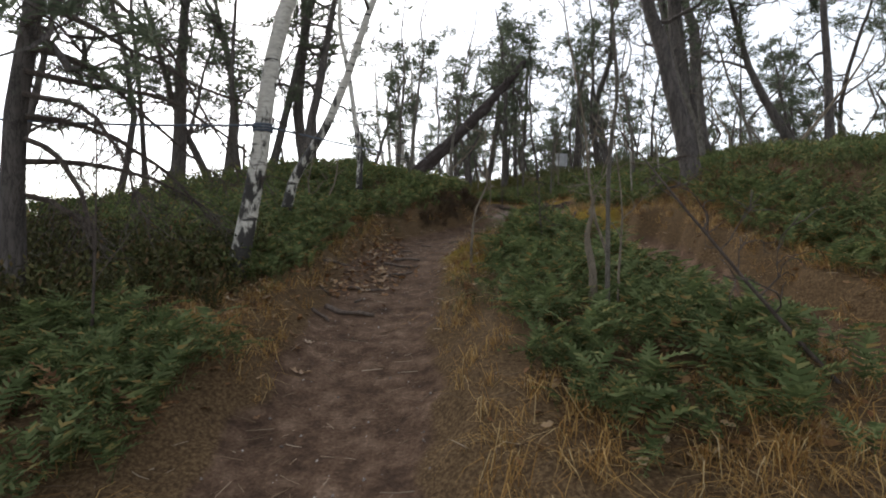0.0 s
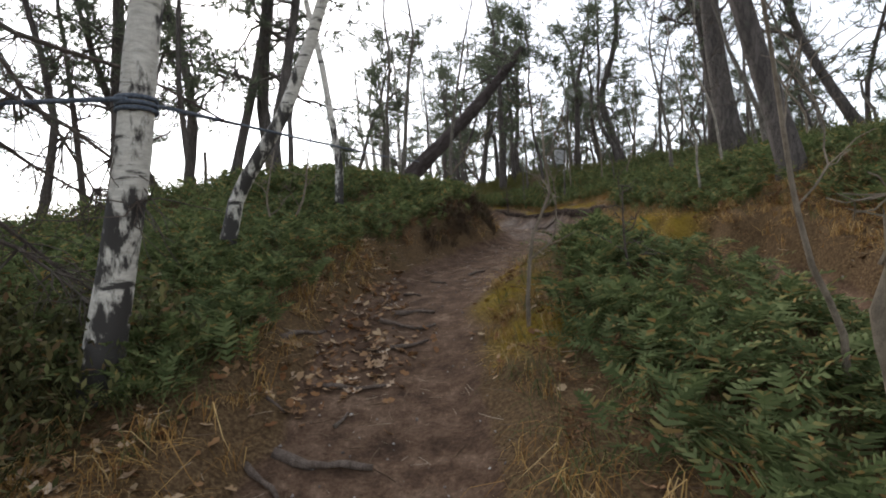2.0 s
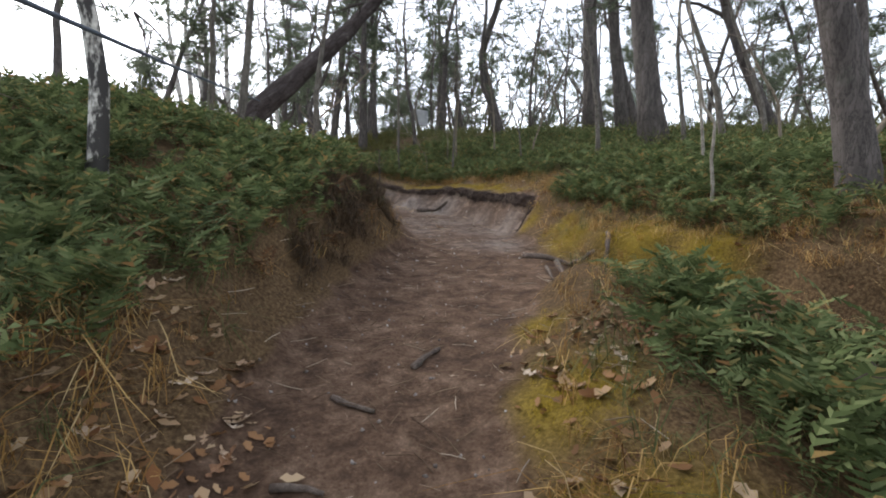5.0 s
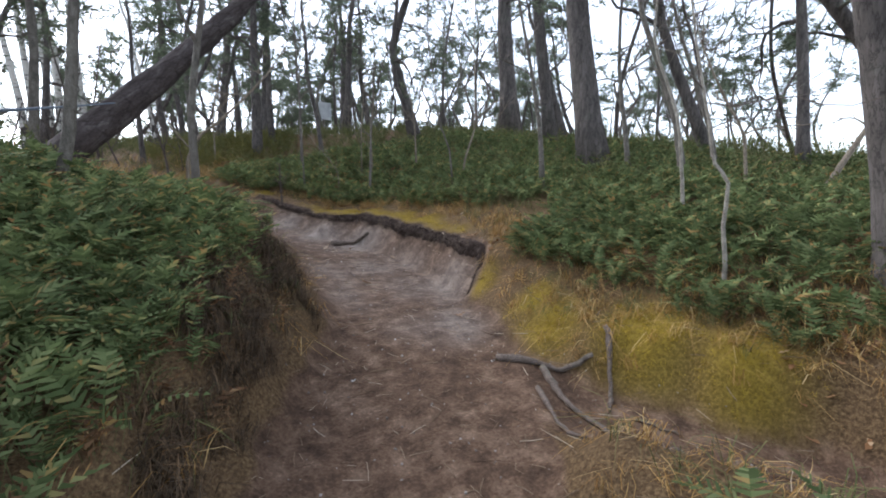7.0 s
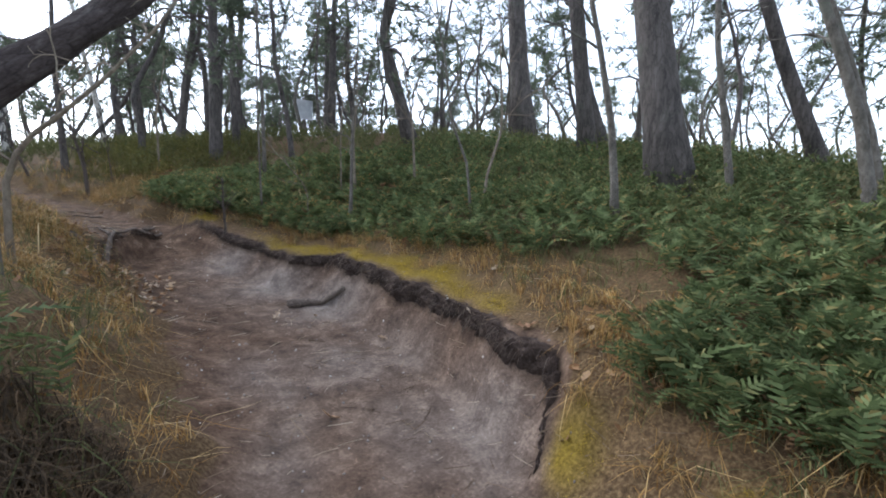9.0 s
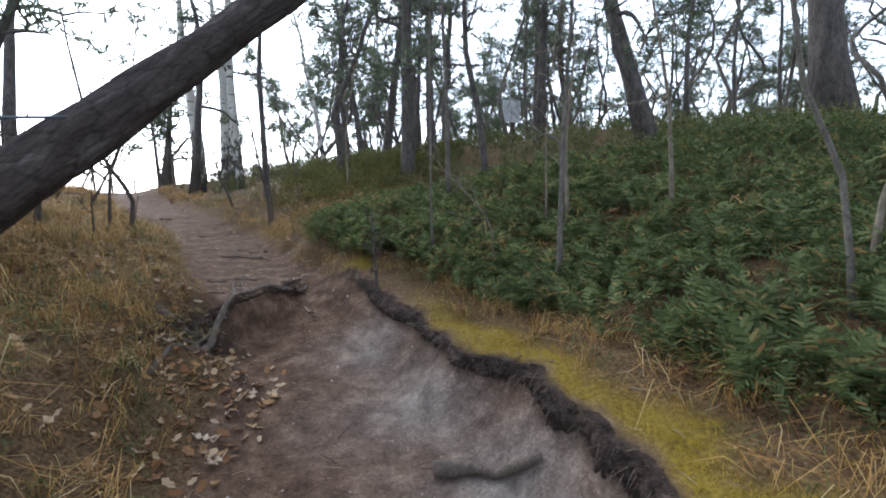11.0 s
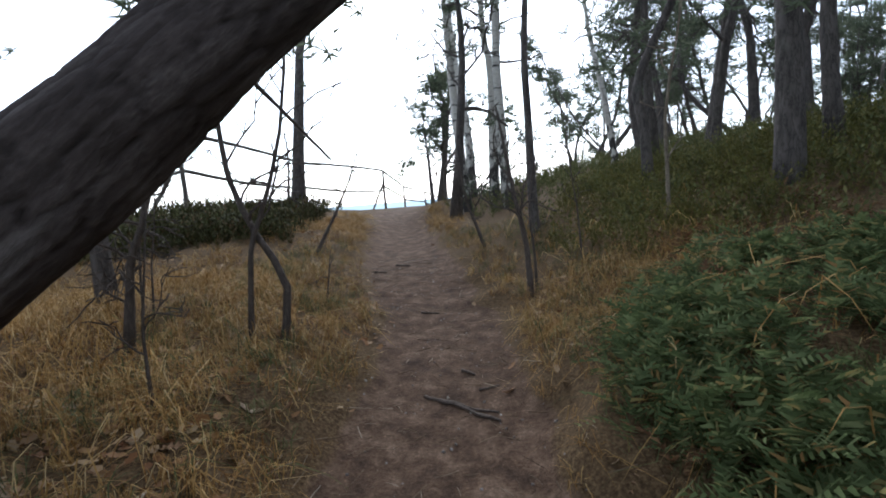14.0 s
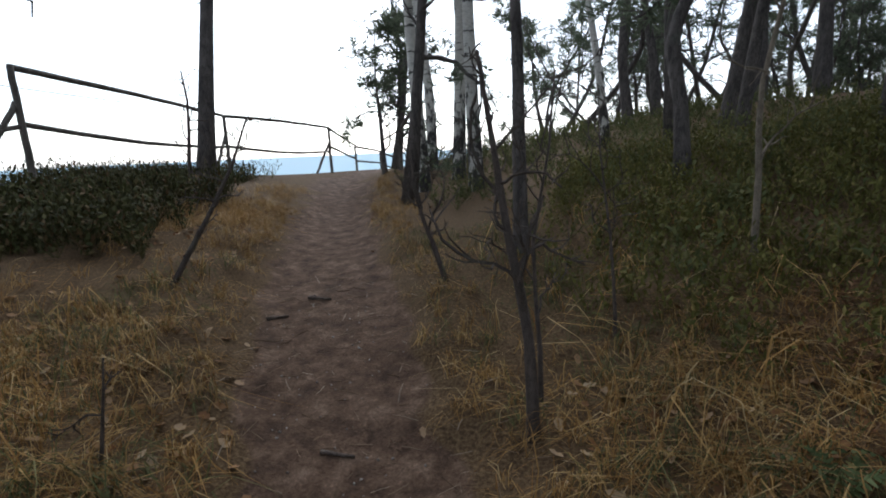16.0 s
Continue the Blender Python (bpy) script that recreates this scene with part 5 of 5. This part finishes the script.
def leaf_material():
    m, n, l, b = mat("withered oak leaf", 0.6, 0.25)
    o = n.new("ShaderNodeObjectInfo")
    c = ramp(n, l, o.outputs["Random"], [(0.0, (0.2, 0.09, 0.04)), (0.35, (0.36, 0.23, 0.13)), (1.0, (0.55, 0.45, 0.34))])
    t = noise_tex(n, l, 9, 4, 0.6, coords(n))
    l.new(mix(n, l, 1.0, c, ramp(n, l, t.outputs[0], [(0.3, (0.6, 0.55, 0.5)), (0.7, (1.15, 1.15, 1.15))]), "MULTIPLY"), b.inputs["Base Color"])
    return m


LEAF = leaf_material()
LEAVES = [(-1.05, 6.9, 0.6, 1.2), (-0.8, 5.8, 0.6, 0.8), (-1.3, 5.3, 0.4, 0.7), (-1.0, 7.6, 0.5, 0.7), (0.8, 15.4, 0.6, 1.2), (-0.6, 17.2, 0.9, 1.0), (0.3, 16.6, 0.4, 0.5), (0.95, 15.6, 0.5, 0.8), (0.75, 16.2, 0.3, 0.4), (-1.9, 4.2, 0.5, 0.6), (0.9, 4.3, 0.5, 1.2), (0.9, 7.4, 0.5, 0.7)]


def fallen_leaves():
    kinds = [oak_leaf(k) for k in range(5)]
    x, y, z, off = strew(300, (-3, 4, 2.5, 21), lambda x, y, o: np.maximum(ellipses(x, y, LEAVES), 0.012 * (o < 1.0)), 51)
    rng = np.random.RandomState(52)
    for i in range(len(x)):
        ob = new("fallen_leaf", kinds[rng.randint(5)])
        ob.matrix_basis = pose(x[i], y[i], z[i] + 0.012, rng.normal(8, 14), rng.normal(0, 14), rng.uniform(0, 360)) @ Matrix.Scale(rng.uniform(0.06, 0.155), 4)
        tagged(ob, "withered pale brown oak leaf lying on the ground", "leaf", "fallen oak leaves")


def twig_litter():
    x, y, z, off = strew(4800, (-2.5, 4, 2, 23), lambda x, y, o: 0.9 * (o < 0.6), 61)
    rng = np.random.RandomState(62)
    n = len(x)
    m = turns(rng.uniform(0, 6.283, n), rng.normal(0.05, 0.12, n), rng.uniform(0, 6, n), rng.uniform(0.03, 0.16, n), np.stack([x, y, z + 0.006], 1))
    v = [(-0.016, 0, 0), (0.016, 0, 0), (0, 0, 0.03), (0.0, 0.5, 0.03), (0.035, 0.5, 0.03), (0.018, 0.5, 0.055), (0.0, 1, 0), (0.02, 1, 0), (0.01, 1, 0.02)]
    f = [(0, 1, 4, 3), (1, 2, 5, 4), (2, 0, 3, 5), (3, 4, 7, 6), (4, 5, 8, 7), (5, 3, 6, 8)]
    tagged(new("twig_litter", scatter_mesh("twig_litter", v, f, m, TWIGLITTER)), "small twigs and pine needles strewn on the trail", "litter", kind="stuff")
    x, y, z, off = strew(1500, (-2, 4, 2, 23), lambda x, y, o: 0.9 * (o < 0.1), 65)
    n = len(x)
    m = turns(rng.uniform(0, 6.283, n), rng.uniform(0, 6, n), rng.uniform(0, 6, n), rng.uniform(0.004, 0.016, n), np.stack([x, y, z], 1))
    v = [(1, 0, 0), (-0.8, 0.2, 0), (0.1, 0.9, 0.1), (0, -0.8, -0.1), (0, 0.1, 0.6), (0.1, 0, -0.6)]
    f = [(0, 2, 4), (2, 1, 4), (1, 3, 4), (3, 0, 4), (2, 0, 5), (1, 2, 5), (3, 1, 5), (0, 3, 5)]
    tagged(new("pebbles", scatter_mesh("pebbles", v, f, m, STONE)), "small grey and brown stones in the soil", "stones", kind="stuff")
    x, y, z, off = strew(4600, (-5, 5, 2, 26), lambda x, y, o: np.maximum(ellipses(x, y, LEAVES) * 0.9, ellipses(x, y, STRAWY) * 0.35 * smooth((o + 0.1) / 0.3)) * (o < 2.5), 67)
    n = len(x)
    m = turns(rng.uniform(0, 6.283, n), rng.normal(0, 0.35, n), rng.normal(0, 0.35, n), rng.uniform(0.03, 0.08, n), np.stack([x, y, z + 0.012], 1))
    v = [(0, -0.6, 0), (0.3, -0.2, 0.08), (0.22, 0.05, 0), (0.34, 0.3, 0.1), (0, 0.65, 0.12), (-0.34, 0.3, 0.1), (-0.22, 0.05, 0), (-0.3, -0.2, 0.08), (0, 0, 0)]
    f = [(8, 0, 1, 2), (8, 2, 3, 4), (8, 4, 5, 6), (8, 6, 7, 0)]
    tagged(new("leaf_litter", scatter_mesh("leaf_litter", v, f, m, OAK)), "small brown dead leaves scattered over grass and soil", "litter", kind="stuff")


TWIGLITTER = leafy("twig litter", [(0.0, (0.07, 0.045, 0.03)), (0.7, (0.22, 0.16, 0.11)), (1.0, (0.45, 0.38, 0.3))], 0.8)
STONE = leafy("pebbles", [(0.0, (0.12, 0.1, 0.09)), (0.8, (0.3, 0.27, 0.25)), (1.0, (0.5, 0.48, 0.45))], 0.8)
twig_litter()
fallen_leaves()


def pole(name, a, b_, r, parent, sag=0.0):
    n = 12
    t = np.linspace(0, 1, n)
    base = np.array(parent.location)
    line = np.outer(1 - t, a) + np.outer(t, b_) - base
    line[:, 2] -= sag * np.sin(math.pi * t)
    line += np.random.normal(0, r * 0.12, line.shape)
    s = Soup()
    s.tube(line, np.linspace(r, r * 0.85, n), 10, 0.04)
    return part(name, s.mesh(name, WOOD, True), parent)


def fence():
    posts = [(-7.2, 17.5, 1.6), (-7.9, 23.75, 2.08), (-9.7, 29.9, 1.75), (-9.1, 34.3, 1.65)]
    ob = root_at("pole_fence", (-7.9, 23.75, height(-7.9, 23.75)), "weathered round-pole fence with braced posts along the cliff edge", "fence")
    tops = []
    for x, y, h in posts:
        z = height(x, y)
        pole("post", (x, y, z - 0.3), (x + 0.02, y, z + h), 0.055, ob)
        tops.append(np.array([x, y, z + h]))
    for k, (a, b_) in enumerate(zip(tops, tops[1:])):
        if k:
            pole("top_rail", a + (0, 0, -0.02), b_ + (0, 0, -0.02), 0.05, ob, -0.03)
        pole("lower_rail", a - (0, 0, 0.85), b_ - (0, 0, 0.88), 0.045, ob, 0.1)
        pole("brace", b_ - (0, 0, 0.55), b_ * (1, 1, 0) + ((a - b_) / np.linalg.norm(a - b_) * 0.9) * (1, 1, 0) + (0, 0, b_[2] - 1.75), 0.045, ob)
    far = root_at("far_pole_fence", (-10.6, 38.5, height(-10.6, 38.5)), "distant wooden pole railing beside the path", "fence")
    last = tops[-1]
    for x, y in ((-10.4, 38.5), (-10.9, 42.0), (-11.2, 46.0), (-11.3, 50.0)):
        z = height(x, y)
        top = np.array([x, y, z + 1.25])
        pole("post", (x, y, z - 0.2), top, 0.055, far)
        pole("top_rail", last - (0, 0, 0.05), top, 0.05, far)
        pole("lower_rail", last - (0, 0, 0.7), top - (0, 0, 0.6), 0.045, far)
        last = top
    gate = root_at("trail_post", (-4.7, 30.7, height(-4.7, 30.7)), "short slanting wooden railing beside the path", "post")
    pole("post", (-4.7, 30.7, height(-4.7, 30.7) - 0.2), (-4.7, 30.7, height(-4.7, 30.7) + 1.1), 0.06, gate)
    pole("rail", (-4.7, 30.7, height(-4.7, 30.7) + 1.0), (-3.9, 29.9, height(-3.9, 29.9) + 1.5), 0.05, gate)


fence()


def rope(name, pts, r, sag, material, label):
    rows = []
    for a, b_ in zip(pts, pts[1:]):
        t = np.linspace(0, 1, 16)
        seg = np.outer(1 - t, a) + np.outer(t, b_)
        seg[:, 2] -= sag * np.sin(math.pi * t)
        rows.append(seg)
    s = Soup()
    s.tube(np.vstack(rows), [r] * sum(len(q) for q in rows), 7)
    return tagged(new(name, s.mesh(name, material, True)), label, "rope")


m, n, l, b = mat("grey rope", 0.8, 0.2)
rn = noise_tex(n, l, 60, 3, 0.6, coords(n))
l.new(ramp(n, l, rn.outputs[0], [(0.3, (0.05, 0.06, 0.08)), (0.7, (0.14, 0.16, 0.19))]), b.inputs["Base Color"])
ROPE = m
TIE = np.array([np.interp(2.64, TRUNKS[0][0][:, 2], TRUNKS[0][0][:, c]) for c in range(3)])
TIE_R = float(np.interp(2.64, TRUNKS[0][0][:, 2], TRUNKS[0][1])) + 0.008
rope("rope", [(-4.9, TIE[1] - 0.3, 2.72), TIE + (0, -TIE_R, 0.02), (-0.55, 17.15, 4.42)], 0.012, 0.04, ROPE, "dark rope tied round a birch and strung to the leaning pine")
for k in range(3):
    ring = [(TIE[0] + TIE_R * math.cos(a), TIE[1] + TIE_R * math.sin(a), 2.62 + 0.028 * k) for a in np.linspace(0, 6.283, 20)]
    s = Soup()
    s.tube(ring, [0.012] * 20, 6, cap=False)
    tagged(new("rope_turn", s.mesh("rope_turn", ROPE, True)), "dark rope turn wound round the birch trunk", "rope", "rope turns on the birch")


def signboard():
    x, y = 7.17, 29.3
    z = height(x, y)
    ob = root_at("signboard", (x, y, z), "white information board on a wooden post among the pines", "sign")
    bm = bmesh.new()
    bmesh.ops.create_cube(bm, size=1, matrix=Matrix.LocRotScale((0, -0.05, 6.41 - z), Euler((0, 0, 0.25)), (0.7, 0.04, 0.75)))
    bmesh.ops.bevel(bm, geom=bm.edges[:], offset=0.008, segments=2)
    me = bpy.data.meshes.new("board")
    bm.to_mesh(me)
    bm.free()
    m, n, l, b = mat("white board", 0.5, 0.4)
    t = noise_tex(n, l, 3, 5, 0.6, coords(n))
    l.new(ramp(n, l, t.outputs[0], [(0.35, (0.3, 0.3, 0.3)), (0.65, (0.48, 0.48, 0.47))]), b.inputs["Base Color"])
    me.materials.append(m)
    part("board", me, ob, "white weathered panel")
    pole("post", (x, y + 0.03, z - 0.3), (x, y + 0.03, 6.9), 0.05, ob)


signboard()
rope("fence_wire", [(-8.2, 19.5, 6.1), (-9.7, 29.9, 5.75)], 0.008, 0.05, ROPE, "thin dark wire strung along the pole fence")


def loose_pole():
    ob = root_at("dead_branch", (-0.05, 17.87, 4.76), "thin dead branch hanging from the leaning pine", "branch")
    pole("stem", (-0.05, 17.87, 4.76), (-0.53, 19.05, 4.5), 0.011, ob)


loose_pole()
